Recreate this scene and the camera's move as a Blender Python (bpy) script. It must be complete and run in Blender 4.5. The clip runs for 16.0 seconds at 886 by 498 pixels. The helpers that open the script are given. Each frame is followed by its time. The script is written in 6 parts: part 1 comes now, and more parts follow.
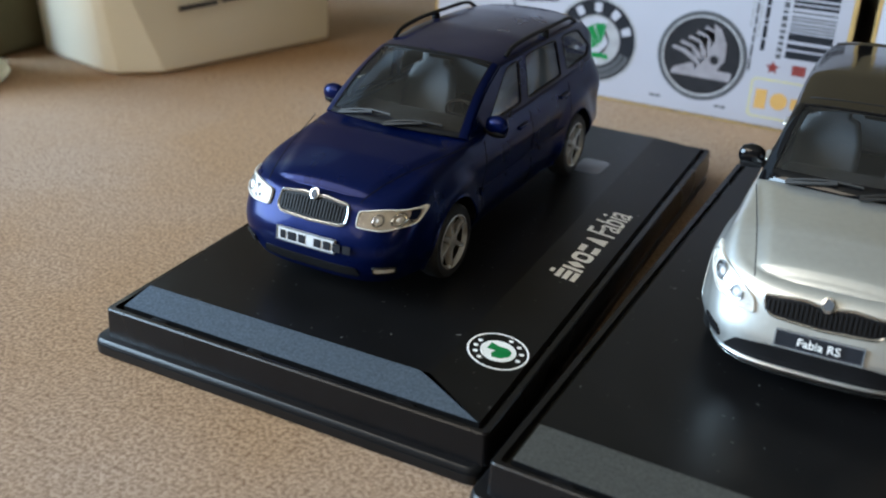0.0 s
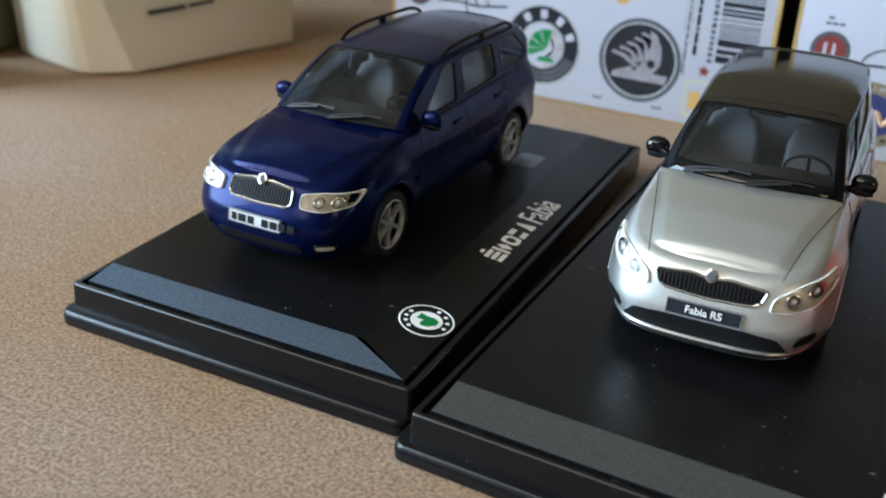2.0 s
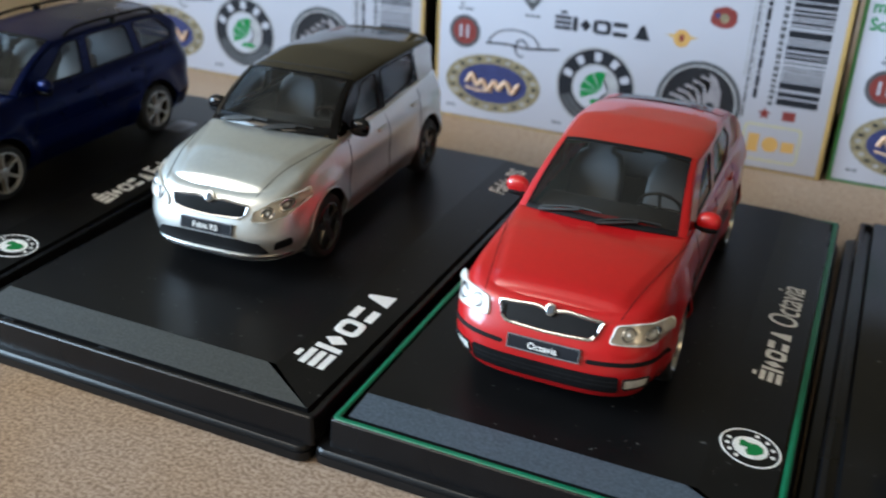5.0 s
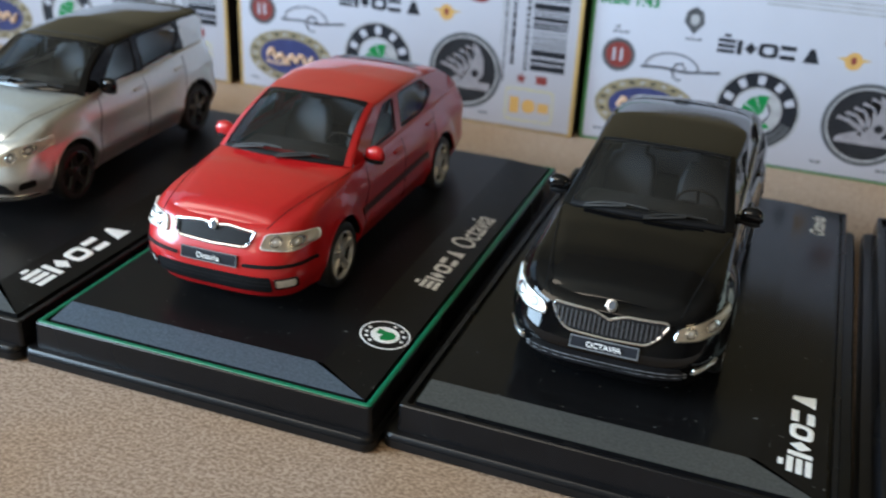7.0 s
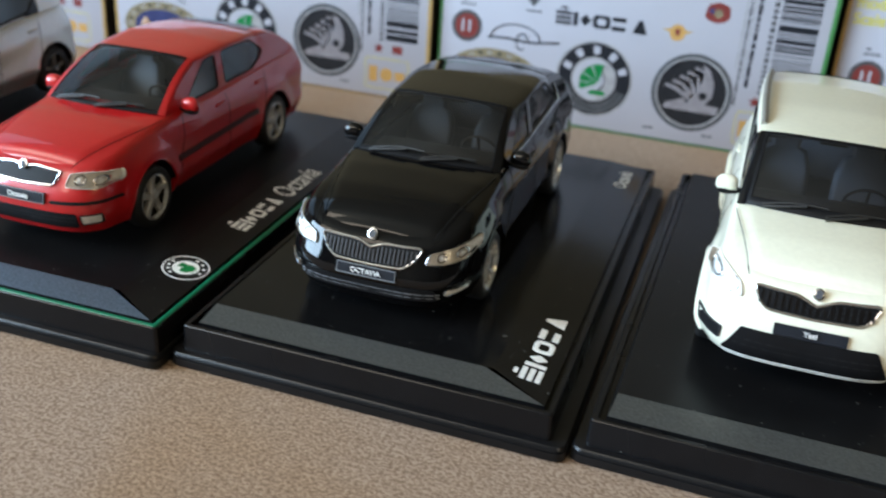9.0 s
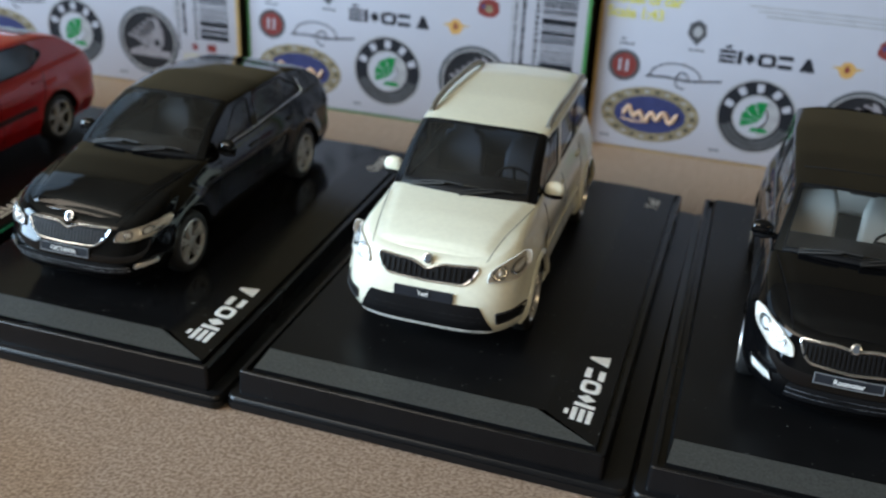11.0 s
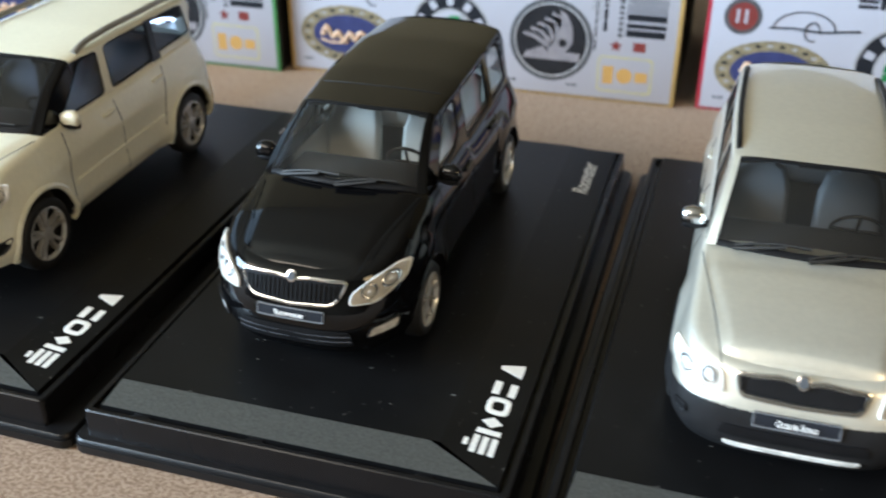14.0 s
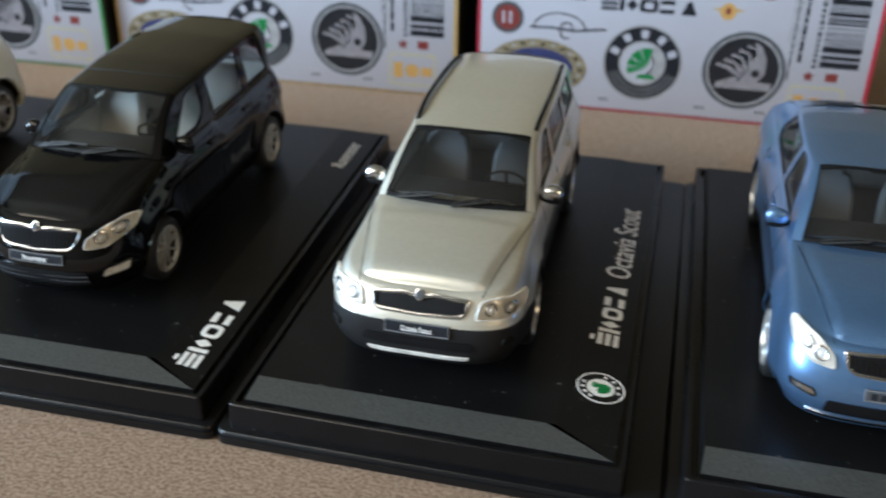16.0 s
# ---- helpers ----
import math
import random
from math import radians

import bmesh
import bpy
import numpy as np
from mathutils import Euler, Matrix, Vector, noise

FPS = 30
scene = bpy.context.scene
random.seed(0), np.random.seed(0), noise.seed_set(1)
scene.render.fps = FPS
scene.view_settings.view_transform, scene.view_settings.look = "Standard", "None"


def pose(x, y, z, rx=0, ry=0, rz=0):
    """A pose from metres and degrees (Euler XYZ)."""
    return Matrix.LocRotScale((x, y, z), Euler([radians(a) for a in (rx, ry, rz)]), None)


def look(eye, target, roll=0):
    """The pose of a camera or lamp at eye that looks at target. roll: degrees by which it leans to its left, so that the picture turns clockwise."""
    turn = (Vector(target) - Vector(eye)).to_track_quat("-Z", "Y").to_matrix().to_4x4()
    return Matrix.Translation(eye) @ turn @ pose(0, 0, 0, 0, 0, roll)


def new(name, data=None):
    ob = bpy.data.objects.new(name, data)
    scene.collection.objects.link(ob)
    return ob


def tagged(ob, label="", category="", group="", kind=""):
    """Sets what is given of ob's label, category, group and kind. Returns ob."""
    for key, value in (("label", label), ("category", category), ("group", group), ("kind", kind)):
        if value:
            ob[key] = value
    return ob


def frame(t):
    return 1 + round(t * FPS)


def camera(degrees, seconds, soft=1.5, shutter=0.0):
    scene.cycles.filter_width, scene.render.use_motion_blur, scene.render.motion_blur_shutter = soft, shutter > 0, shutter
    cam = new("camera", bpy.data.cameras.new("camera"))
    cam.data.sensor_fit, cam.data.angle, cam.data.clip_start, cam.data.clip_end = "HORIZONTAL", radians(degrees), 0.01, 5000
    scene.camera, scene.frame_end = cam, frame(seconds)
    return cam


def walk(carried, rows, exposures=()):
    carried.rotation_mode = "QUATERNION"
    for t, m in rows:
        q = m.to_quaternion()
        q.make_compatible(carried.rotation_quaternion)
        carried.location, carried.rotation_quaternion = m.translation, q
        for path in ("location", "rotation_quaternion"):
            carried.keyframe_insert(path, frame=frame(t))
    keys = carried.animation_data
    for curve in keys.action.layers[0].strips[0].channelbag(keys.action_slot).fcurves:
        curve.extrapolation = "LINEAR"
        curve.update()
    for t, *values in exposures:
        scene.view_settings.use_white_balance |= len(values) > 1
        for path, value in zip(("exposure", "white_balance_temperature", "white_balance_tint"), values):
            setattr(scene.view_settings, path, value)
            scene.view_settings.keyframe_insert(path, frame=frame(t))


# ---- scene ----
import itertools
CAM_DEGREES = 47.99
cam = camera(CAM_DEGREES, 16.0, soft=2.0, shutter=0.4)
cam.data.dof.use_dof = True
cam.data.dof.focus_distance = 0.175
cam.data.dof.aperture_fstop = 25.0
# seconds, place, a point looked at, roll
PATH = [
    (0, 0.00000, 0.00000, 0.09683, -0.08508, 0.15683, 0.00647, 1.68),
    (0.5, -0.00108, -0.00162, 0.09757, -0.08655, 0.15580, 0.00861, 1.75),
    (1, 0.00374, -0.00245, 0.09739, -0.08052, 0.15547, 0.00817, 2.15),
    (1.5, 0.01199, -0.00625, 0.09772, -0.07106, 0.15236, 0.00859, 2.11),
    (2, 0.01605, -0.01199, 0.10066, -0.06591, 0.14735, 0.01181, 2.41),
    (2.5, 0.02096, -0.01764, 0.10306, -0.06066, 0.14212, 0.01467, 2.50),
    (3, 0.04086, -0.01889, 0.10462, -0.03646, 0.14339, 0.01695, 2.76),
    (3.5, 0.06280, -0.01754, 0.10525, -0.01108, 0.14675, 0.01836, 2.70),
    (4, 0.08247, -0.01812, 0.10708, 0.00973, 0.14654, 0.01993, 2.49),
    (4.2, 0.08674, -0.01835, 0.10714, 0.01433, 0.14639, 0.01987, 2.46),
    (6.3, 0.14640, -0.02783, 0.11218, 0.08410, 0.14132, 0.02554, 2.46),
    (6.5, 0.15286, -0.02915, 0.11104, 0.09110, 0.14021, 0.02442, 2.32),
    (7, 0.16907, -0.03415, 0.11194, 0.10954, 0.13578, 0.02488, 2.77),
    (7.5, 0.17985, -0.03348, 0.11176, 0.12110, 0.13664, 0.02453, 2.80),
    (8, 0.19308, -0.03414, 0.11197, 0.13622, 0.13637, 0.02426, 3.14),
    (8.2, 0.19612, -0.03425, 0.11057, 0.14045, 0.13693, 0.02339, 3.14),
    (10.3, 0.25613, -0.05784, 0.11951, 0.20910, 0.11474, 0.03004, 4.92),
    (10.5, 0.26616, -0.05561, 0.12182, 0.21913, 0.11697, 0.03235, 4.20),
    (11, 0.28083, -0.04688, 0.12388, 0.23121, 0.12494, 0.03434, 2.83),
    (11.5, 0.29860, -0.03931, 0.12520, 0.24662, 0.13094, 0.03403, 1.78),
    (12, 0.31879, -0.02845, 0.12433, 0.26323, 0.13950, 0.03102, -0.06),
    (12.5, 0.32974, -0.01763, 0.12312, 0.27186, 0.14846, 0.02791, -0.03),
    (13, 0.34078, -0.01093, 0.12021, 0.28343, 0.15453, 0.02360, 0.60),
    (13.5, 0.35720, -0.00853, 0.11870, 0.30401, 0.15698, 0.01982, 0.18),
    (14, 0.37582, -0.00707, 0.11911, 0.32708, 0.15849, 0.01804, -0.08),
    (14.5, 0.38980, -0.00975, 0.12135, 0.34262, 0.15561, 0.01923, 0.03),
    (15, 0.39966, -0.01438, 0.12226, 0.35310, 0.15205, 0.02158, 0.03),
    (15.5, 0.41306, -0.02572, 0.12675, 0.36979, 0.14206, 0.02687, 0.90),
    (16, 0.43092, -0.03307, 0.12742, 0.39314, 0.13665, 0.02859, 0.77),
]
# seconds, stops: the picture brightens while the two dark cars fill it
EXPOSURES = [(0.0, -0.68), (4.2, -0.67), (6.5, -0.62), (8.0, -0.38), (10.5, -0.80), (12.0, -0.64), (13.0, -0.34), (13.5, -0.11), (14.0, 0.0), (14.5, -0.14), (15.0, -0.25), (15.5, -0.36), (16.0, -0.46)]
walk(cam, [(r[0], look(r[1:4], r[4:7], r[7])) for r in PATH], EXPOSURES)

# ---- light: a room with a window on one side and a dim warm room behind ----
world = bpy.data.worlds.new("room_air")
scene.world = world
world.use_nodes = True
world.node_tree.nodes["Background"].inputs[0].default_value = (0.55, 0.52, 0.5, 1)
world.node_tree.nodes["Background"].inputs[1].default_value = 0.02


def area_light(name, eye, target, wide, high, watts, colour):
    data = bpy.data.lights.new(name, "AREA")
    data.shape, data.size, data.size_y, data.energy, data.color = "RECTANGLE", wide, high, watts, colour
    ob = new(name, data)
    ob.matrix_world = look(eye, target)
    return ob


area_light("window_daylight", (-1.70, -0.85, 0.66), (0.25, 0.15, 0.05), 1.3, 1.1, 180.0, (0.555, 0.775, 1.0))
area_light("window_daylight_far", (-1.75, 0.95, 1.05), (0.20, 0.15, 0.05), 1.5, 1.1, 8.0, (0.45, 0.70, 1.0))
# soft warm fill from above, added to brighten the tops; no known source
area_light("overhead_fill", (-0.75, -1.05, 1.60), (0.30, 0.12, 0.0), 1.7, 1.4, 54.0, (1.0, 0.885, 0.74))
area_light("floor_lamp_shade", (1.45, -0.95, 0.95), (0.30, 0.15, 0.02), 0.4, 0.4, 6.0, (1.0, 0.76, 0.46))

# ---- materials ----
def material(name, colour, rough=0.5, metal=0.0, coat=0.0, grain=0.0, grain_size=400.0, bump=0.0, bump_size=800.0, spec=0.5, tint=None, flake=0.0):
    m = bpy.data.materials.new(name)
    m.use_nodes = True
    nt = m.node_tree
    b = nt.nodes["Principled BSDF"]
    b.inputs["Base Color"].default_value = (*colour, 1)
    b.inputs["Roughness"].default_value = rough
    b.inputs["Metallic"].default_value = metal
    b.inputs["Coat Weight"].default_value = coat
    b.inputs["Coat Roughness"].default_value = 0.04
    b.inputs["Specular IOR Level"].default_value = spec
    co = nt.nodes.new("ShaderNodeTexCoord")
    if grain or tint:
        n1 = nt.nodes.new("ShaderNodeTexNoise")
        n1.inputs["Scale"].default_value = grain_size
        n1.inputs["Detail"].default_value = 4
        nt.links.new(co.outputs["Object"], n1.inputs["Vector"])
        ramp = nt.nodes.new("ShaderNodeMapRange")
        ramp.inputs["From Min"].default_value, ramp.inputs["From Max"].default_value = 0.3, 0.7
        nt.links.new(n1.outputs["Fac"], ramp.inputs["Value"])
        mix = nt.nodes.new("ShaderNodeMix")
        mix.data_type = "RGBA"
        other = tint or tuple(c * (1 - grain) for c in colour)
        mix.inputs["A"].default_value, mix.inputs["B"].default_value = (*colour, 1), (*other, 1)
        nt.links.new(ramp.outputs[0], mix.inputs["Factor"])
        nt.links.new(mix.outputs["Result"], b.inputs["Base Color"])
        r2 = nt.nodes.new("ShaderNodeMapRange")
        r2.inputs["To Min"].default_value, r2.inputs["To Max"].default_value = rough * 0.85, min(1, rough * 1.2)
        n3 = nt.nodes.new("ShaderNodeTexNoise")
        n3.inputs["Scale"].default_value = grain_size * 0.15
        nt.links.new(co.outputs["Object"], n3.inputs["Vector"])
        nt.links.new(n3.outputs["Fac"], r2.inputs["Value"])
        nt.links.new(r2.outputs[0], b.inputs["Roughness"])
    if bump:
        n2 = nt.nodes.new("ShaderNodeTexNoise")
        n2.inputs["Scale"].default_value = bump_size
        n2.inputs["Detail"].default_value = 3
        nt.links.new(co.outputs["Object"], n2.inputs["Vector"])
        bp = nt.nodes.new("ShaderNodeBump")
        bp.inputs["Strength"].default_value = bump
        bp.inputs["Distance"].default_value = 0.0004
        nt.links.new(n2.outputs["Fac"], bp.inputs["Height"])
        nt.links.new(bp.outputs[0], b.inputs["Normal"])
    return m


def glass_material(name, tint=(0.75, 0.78, 0.78), gloss=1.45, dust=0.0):
    """A thin clear pane: what lies behind shows through, with a glossy film on top."""
    m = bpy.data.materials.new(name)
    m.use_nodes = True
    nt = m.node_tree
    nt.nodes.clear()
    out = nt.nodes.new("ShaderNodeOutputMaterial")
    tr = nt.nodes.new("ShaderNodeBsdfTransparent")
    tr.inputs[0].default_value = (*tint, 1)
    gl = nt.nodes.new("ShaderNodeBsdfGlossy")
    gl.inputs["Roughness"].default_value = 0.06
    fr = nt.nodes.new("ShaderNodeFresnel")
    fr.inputs[0].default_value = gloss
    mix = nt.nodes.new("ShaderNodeMixShader")
    nt.links.new(fr.outputs[0], mix.inputs[0])
    haze = nt.nodes.new("ShaderNodeBsdfDiffuse")
    haze.inputs[0].default_value = (0.80, 0.77, 0.72, 1)
    film = nt.nodes.new("ShaderNodeMixShader")
    film.inputs[0].default_value = dust
    nt.links.new(tr.outputs[0], film.inputs[1])
    nt.links.new(haze.outputs[0], film.inputs[2])
    nt.links.new(film.outputs[0], mix.inputs[1])
    nt.links.new(gl.outputs[0], mix.inputs[2])
    nt.links.new(mix.outputs[0], out.inputs[0])
    return m


def paint(name, colour, metal=0.0, rough=0.32, coat=1.0, spec=0.5):
    return material(name, colour, rough, metal, coat, grain=0.06, grain_size=900, spec=spec)


def table_material():
    m = bpy.data.materials.new("suede_cloth")
    m.use_nodes = True
    nt = m.node_tree
    b = nt.nodes["Principled BSDF"]
    b.inputs["Roughness"].default_value = 0.9
    b.inputs["Specular IOR Level"].default_value = 0.15
    b.inputs["Sheen Weight"].default_value = 0.2
    b.inputs["Sheen Roughness"].default_value = 0.4
    b.inputs["Sheen Tint"].default_value = (1.0, 0.88, 0.78, 1)
    co = nt.nodes.new("ShaderNodeTexCoord")

    def noise_tex(scale, detail=2.0):
        n = nt.nodes.new("ShaderNodeTexNoise")
        n.inputs["Scale"].default_value, n.inputs["Detail"].default_value = scale, detail
        nt.links.new(co.outputs["Object"], n.inputs["Vector"])
        return n.outputs["Fac"]

    def ramp(fac, lo, hi, a, c):
        r = nt.nodes.new("ShaderNodeMapRange")
        r.inputs["From Min"].default_value, r.inputs["From Max"].default_value = lo, hi
        nt.links.new(fac, r.inputs["Value"])
        x = nt.nodes.new("ShaderNodeMix")
        x.data_type = "RGBA"
        x.inputs["A"].default_value, x.inputs["B"].default_value = (*a, 1), (*c, 1)
        nt.links.new(r.outputs[0], x.inputs["Factor"])
        return x.outputs["Result"]

    # random cloth tones; warm light at the left end is put into the colour
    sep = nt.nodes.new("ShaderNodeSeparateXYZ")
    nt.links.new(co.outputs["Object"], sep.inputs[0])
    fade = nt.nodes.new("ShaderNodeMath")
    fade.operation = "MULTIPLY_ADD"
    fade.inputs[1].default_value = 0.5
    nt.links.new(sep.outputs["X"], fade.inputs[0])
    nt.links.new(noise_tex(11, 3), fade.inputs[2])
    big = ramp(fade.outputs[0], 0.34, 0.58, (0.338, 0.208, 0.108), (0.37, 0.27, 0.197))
    fine = ramp(noise_tex(1350, 5), 0.36, 0.60, (0.58, 0.53, 0.49), (1.1, 1.1, 1.1))
    nap = ramp(noise_tex(420, 5), 0.34, 0.64, (0.89, 0.87, 0.85), (1.04, 1.04, 1.04))
    rub = nt.nodes.new("ShaderNodeMix")
    rub.data_type, rub.blend_type = "RGBA", "MULTIPLY"
    rub.inputs["Factor"].default_value = 1
    nt.links.new(big, rub.inputs["A"])
    nt.links.new(nap, rub.inputs["B"])
    big = rub.outputs["Result"]
    mul = nt.nodes.new("ShaderNodeMix")
    mul.data_type, mul.blend_type = "RGBA", "MULTIPLY"
    mul.inputs["Factor"].default_value = 1
    nt.links.new(big, mul.inputs["A"])
    nt.links.new(fine, mul.inputs["B"])
    nt.links.new(mul.outputs["Result"], b.inputs["Base Color"])
    bp = nt.nodes.new("ShaderNodeBump")
    bp.inputs["Strength"].default_value, bp.inputs["Distance"].default_value = 0.3, 0.0005
    nt.links.new(noise_tex(1350, 5), bp.inputs["Height"])
    nt.links.new(bp.outputs[0], b.inputs["Normal"])
    return m


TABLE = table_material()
WALL = material("wall_plaster", (0.26, 0.22, 0.16), 0.9, grain=0.1, grain_size=6, bump=0.2, bump_size=60)
WALL_DARK = material("dark_reflection_wall", (0.06, 0.045, 0.03), 0.6, grain=0.3, grain_size=8)
WALL_PALE = material("ochre_wall_plaster", (0.21, 0.155, 0.08), 0.9, grain=0.1, grain_size=6, bump=0.2, bump_size=60)
CEIL = material("ceiling_plaster", (0.46, 0.38, 0.27), 0.9, grain=0.08, grain_size=5)
WOODFLOOR = material("dark_floor", (0.12, 0.08, 0.05), 0.5, grain=0.3, grain_size=8)
TRAY = material("black_moulded_plastic", (0.008, 0.008, 0.009), 0.32, grain=0.3, grain_size=300, spec=0.3)
PLINTH = material("black_gloss_plastic", (0.007, 0.007, 0.008), 0.26, grain=0.25, grain_size=300, spec=0.25)
def dust_on(m, scale=900.0, cut=0.79, tone=0.07):
    """Scattered pale dust specks over the material's base colour."""
    nt = m.node_tree
    b = nt.nodes["Principled BSDF"]
    co = nt.nodes.new("ShaderNodeTexCoord")
    n = nt.nodes.new("ShaderNodeTexNoise")
    n.inputs["Scale"].default_value, n.inputs["Detail"].default_value = scale, 1.0
    nt.links.new(co.outputs["Object"], n.inputs["Vector"])
    r = nt.nodes.new("ShaderNodeMapRange")
    r.inputs["From Min"].default_value, r.inputs["From Max"].default_value = cut, cut + 0.03
    nt.links.new(n.outputs["Fac"], r.inputs["Value"])
    x = nt.nodes.new("ShaderNodeMix")
    x.data_type = "RGBA"
    x.inputs["B"].default_value = (tone, tone, tone * 0.95, 1)
    nt.links.new(r.outputs[0], x.inputs["Factor"])
    nt.links.new(b.inputs["Base Color"].links[0].from_socket, x.inputs["A"])
    nt.links.new(x.outputs["Result"], b.inputs["Base Color"])
    return m


PLATE = material("black_satin_plate", (0.007, 0.007, 0.0075), 0.34, grain=0.3, grain_size=120, spec=0.2)
dust_on(PLATE, 900.0, 0.755, 0.09)
dust_on(PLINTH, 900.0, 0.79, 0.07)
dust_on(TRAY, 900.0, 0.79, 0.07)
PLATE_GLOSS = dust_on(material("black_polished_plate", (0.007, 0.007, 0.0075), 0.15, grain=0.3, grain_size=120, spec=0.22), 900.0, 0.755, 0.09)
# one bevel, two copies: the window's blue reflection put into the colour, and without
PLATE_BEVEL_LIT = material("grained_bevel_mirroring_blue", (0.16, 0.205, 0.265), 0.33, metal=0.65, grain=0.4, grain_size=2200, bump=0.08, bump_size=2200)
PLATE_BEVEL_UNLIT = material("grained_bevel_without_blue", (0.15, 0.155, 0.15), 0.30, metal=0.65, grain=0.35, grain_size=2200, bump=0.08, bump_size=2200)
GREEN = material("green_edge_paint", (0.0, 0.16, 0.075), 0.4, grain=0.15, grain_size=200)
PRINT_WHITE = material("white_print_ink", (0.93, 0.93, 0.91), 0.5, grain=0.05, grain_size=500)
CARD = material("white_coated_card", (0.45, 0.455, 0.52), 0.45, grain=0.04, grain_size=60, spec=0.4)
CREAM_CARD = material("cream_card", (0.90, 0.86, 0.71), 0.55, grain=0.04, grain_size=25)
DARKCARD = material("black_card", (0.012, 0.012, 0.012), 0.5, grain=0.3, grain_size=60)
INK_BLACK = material("black_print_ink", (0.02, 0.022, 0.028), 0.45, grain=0.2, grain_size=300, spec=0.15)
INK_GREY = material("grey_print_ink", (0.10, 0.105, 0.115), 0.45, grain=0.3, grain_size=250, spec=0.15)
INK_SILVER = material("silver_print_ink", (0.42, 0.42, 0.44), 0.45, grain=0.3, grain_size=200, spec=0.15)
INK_MAUVE = material("mauve_grey_print_ink", (0.31, 0.29, 0.315), 0.45, grain=0.3, grain_size=250, spec=0.15)
INK_FIELD = material("charcoal_print_ink", (0.026, 0.026, 0.03), 0.45, grain=0.3, grain_size=250, spec=0.15)
INK_GREEN = material("green_print_ink", (0.01, 0.22, 0.06), 0.45, grain=0.2, grain_size=300, spec=0.15)
INK_BLUE = material("blue_print_ink", (0.05, 0.06, 0.165), 0.45, grain=0.2, grain_size=300, spec=0.15)
INK_RED = material("red_print_ink", (0.23, 0.05, 0.045), 0.45, grain=0.2, grain_size=300, spec=0.15)
INK_ORANGE = material("orange_print_ink", (0.56, 0.33, 0.11), 0.45, grain=0.1, grain_size=300, spec=0.15)
INK_GOLD = material("gold_print_ink", (0.33, 0.28, 0.18), 0.45, grain=0.5, grain_size=450, spec=0.15)
INK_YELLOW = material("yellow_print_ink", (0.65, 0.6, 0.12), 0.45, grain=0.1, grain_size=300, spec=0.15)
INK_PEACH = material("peach_print_ink", (0.75, 0.52, 0.36), 0.45, grain=0.1, grain_size=300, spec=0.15)
INK_TAN = material("tan_print_ink", (0.55, 0.36, 0.12), 0.45, grain=0.2, grain_size=200, spec=0.15)
GLASS = glass_material("window_glass", (0.80, 0.82, 0.82), 1.45, dust=0.012)
GLASS_SMOKE = glass_material("smoked_window_glass", (0.52, 0.55, 0.60), 1.45, dust=0.012)
LAMP_GLASS = glass_material("lamp_glass", (0.97, 0.97, 0.97), 1.4)
CHROME = material("chrome", (0.66, 0.67, 0.68), 0.2, metal=1.0, grain=0.1, grain_size=600)
DULL_CHROME = material("lamp_reflector", (0.94, 0.92, 0.86), 0.22, metal=0.0, grain=0.35, grain_size=480, bump=0.4, bump_size=420)
RUBBER = material("tyre_rubber", (0.009, 0.009, 0.009), 0.6, grain=0.3, grain_size=500)
RIM = material("silver_rim", (0.62, 0.62, 0.61), 0.25, metal=0.6, grain=0.15, grain_size=500)
RIM_BLACK = material("black_rim", (0.012, 0.012, 0.013), 0.25, coat=0.5, grain=0.2, grain_size=500)
TRIM = material("black_trim", (0.008, 0.008, 0.009), 0.5, grain=0.25, grain_size=400, spec=0.18)
GLOSS_BLACK = paint("gloss_black_paint", (0.004, 0.004, 0.005), rough=0.07, coat=0.0, spec=0.4)
CABIN = material("dark_cabin_plastic", (0.03, 0.03, 0.033), 0.6, grain=0.2, grain_size=300)
SEAT_DARK = material("grey_seat_plastic", (0.13, 0.135, 0.145), 0.55, grain=0.15, grain_size=300)
SEAT_LIGHT = material("light_grey_seat_plastic", (0.68, 0.66, 0.61), 0.5, grain=0.1, grain_size=300)
SEAT_MID = material("mid_grey_seat_plastic", (0.17, 0.178, 0.19), 0.5, grain=0.1, grain_size=300)

# ---- mesh helpers: all lengths below are millimetres ----
MM = 0.001


def mesh_of(name, verts, faces, mat, sharp=38.0):
    me = bpy.data.meshes.new(name)
    me.from_pydata([tuple(c * MM for c in v) for v in verts], [], faces)
    me.materials.append(mat)
    bm = bmesh.new()
    bm.from_mesh(me)
    bmesh.ops.remove_doubles(bm, verts=bm.verts, dist=1e-6)
    bmesh.ops.recalc_face_normals(bm, faces=bm.faces)
    bm.to_mesh(me)
    bm.free()
    me.shade_smooth()
    me.set_sharp_from_angle(angle=radians(sharp))
    return me


def part(name, verts, faces, mat, parent=None, label="", sharp=38.0):
    ob = new(name, mesh_of(name, verts, faces, mat, sharp))
    if parent is not None:
        ob.parent = parent
    if label:
        tagged(ob, label)
    return ob


def thing(name, x, y, z, label, category, group="", yaw=0.0):
    ob = new(name)
    ob.empty_display_size = 0.01
    ob.matrix_world = pose(x * MM, y * MM, z * MM, 0, 0, yaw)
    return tagged(ob, label, category, group)


def joined(*pieces):
    verts, faces = [], []
    for v, f in pieces:
        n = len(verts)
        verts += list(v)
        faces += [tuple(i + n for i in q) for q in f]
    return verts, faces


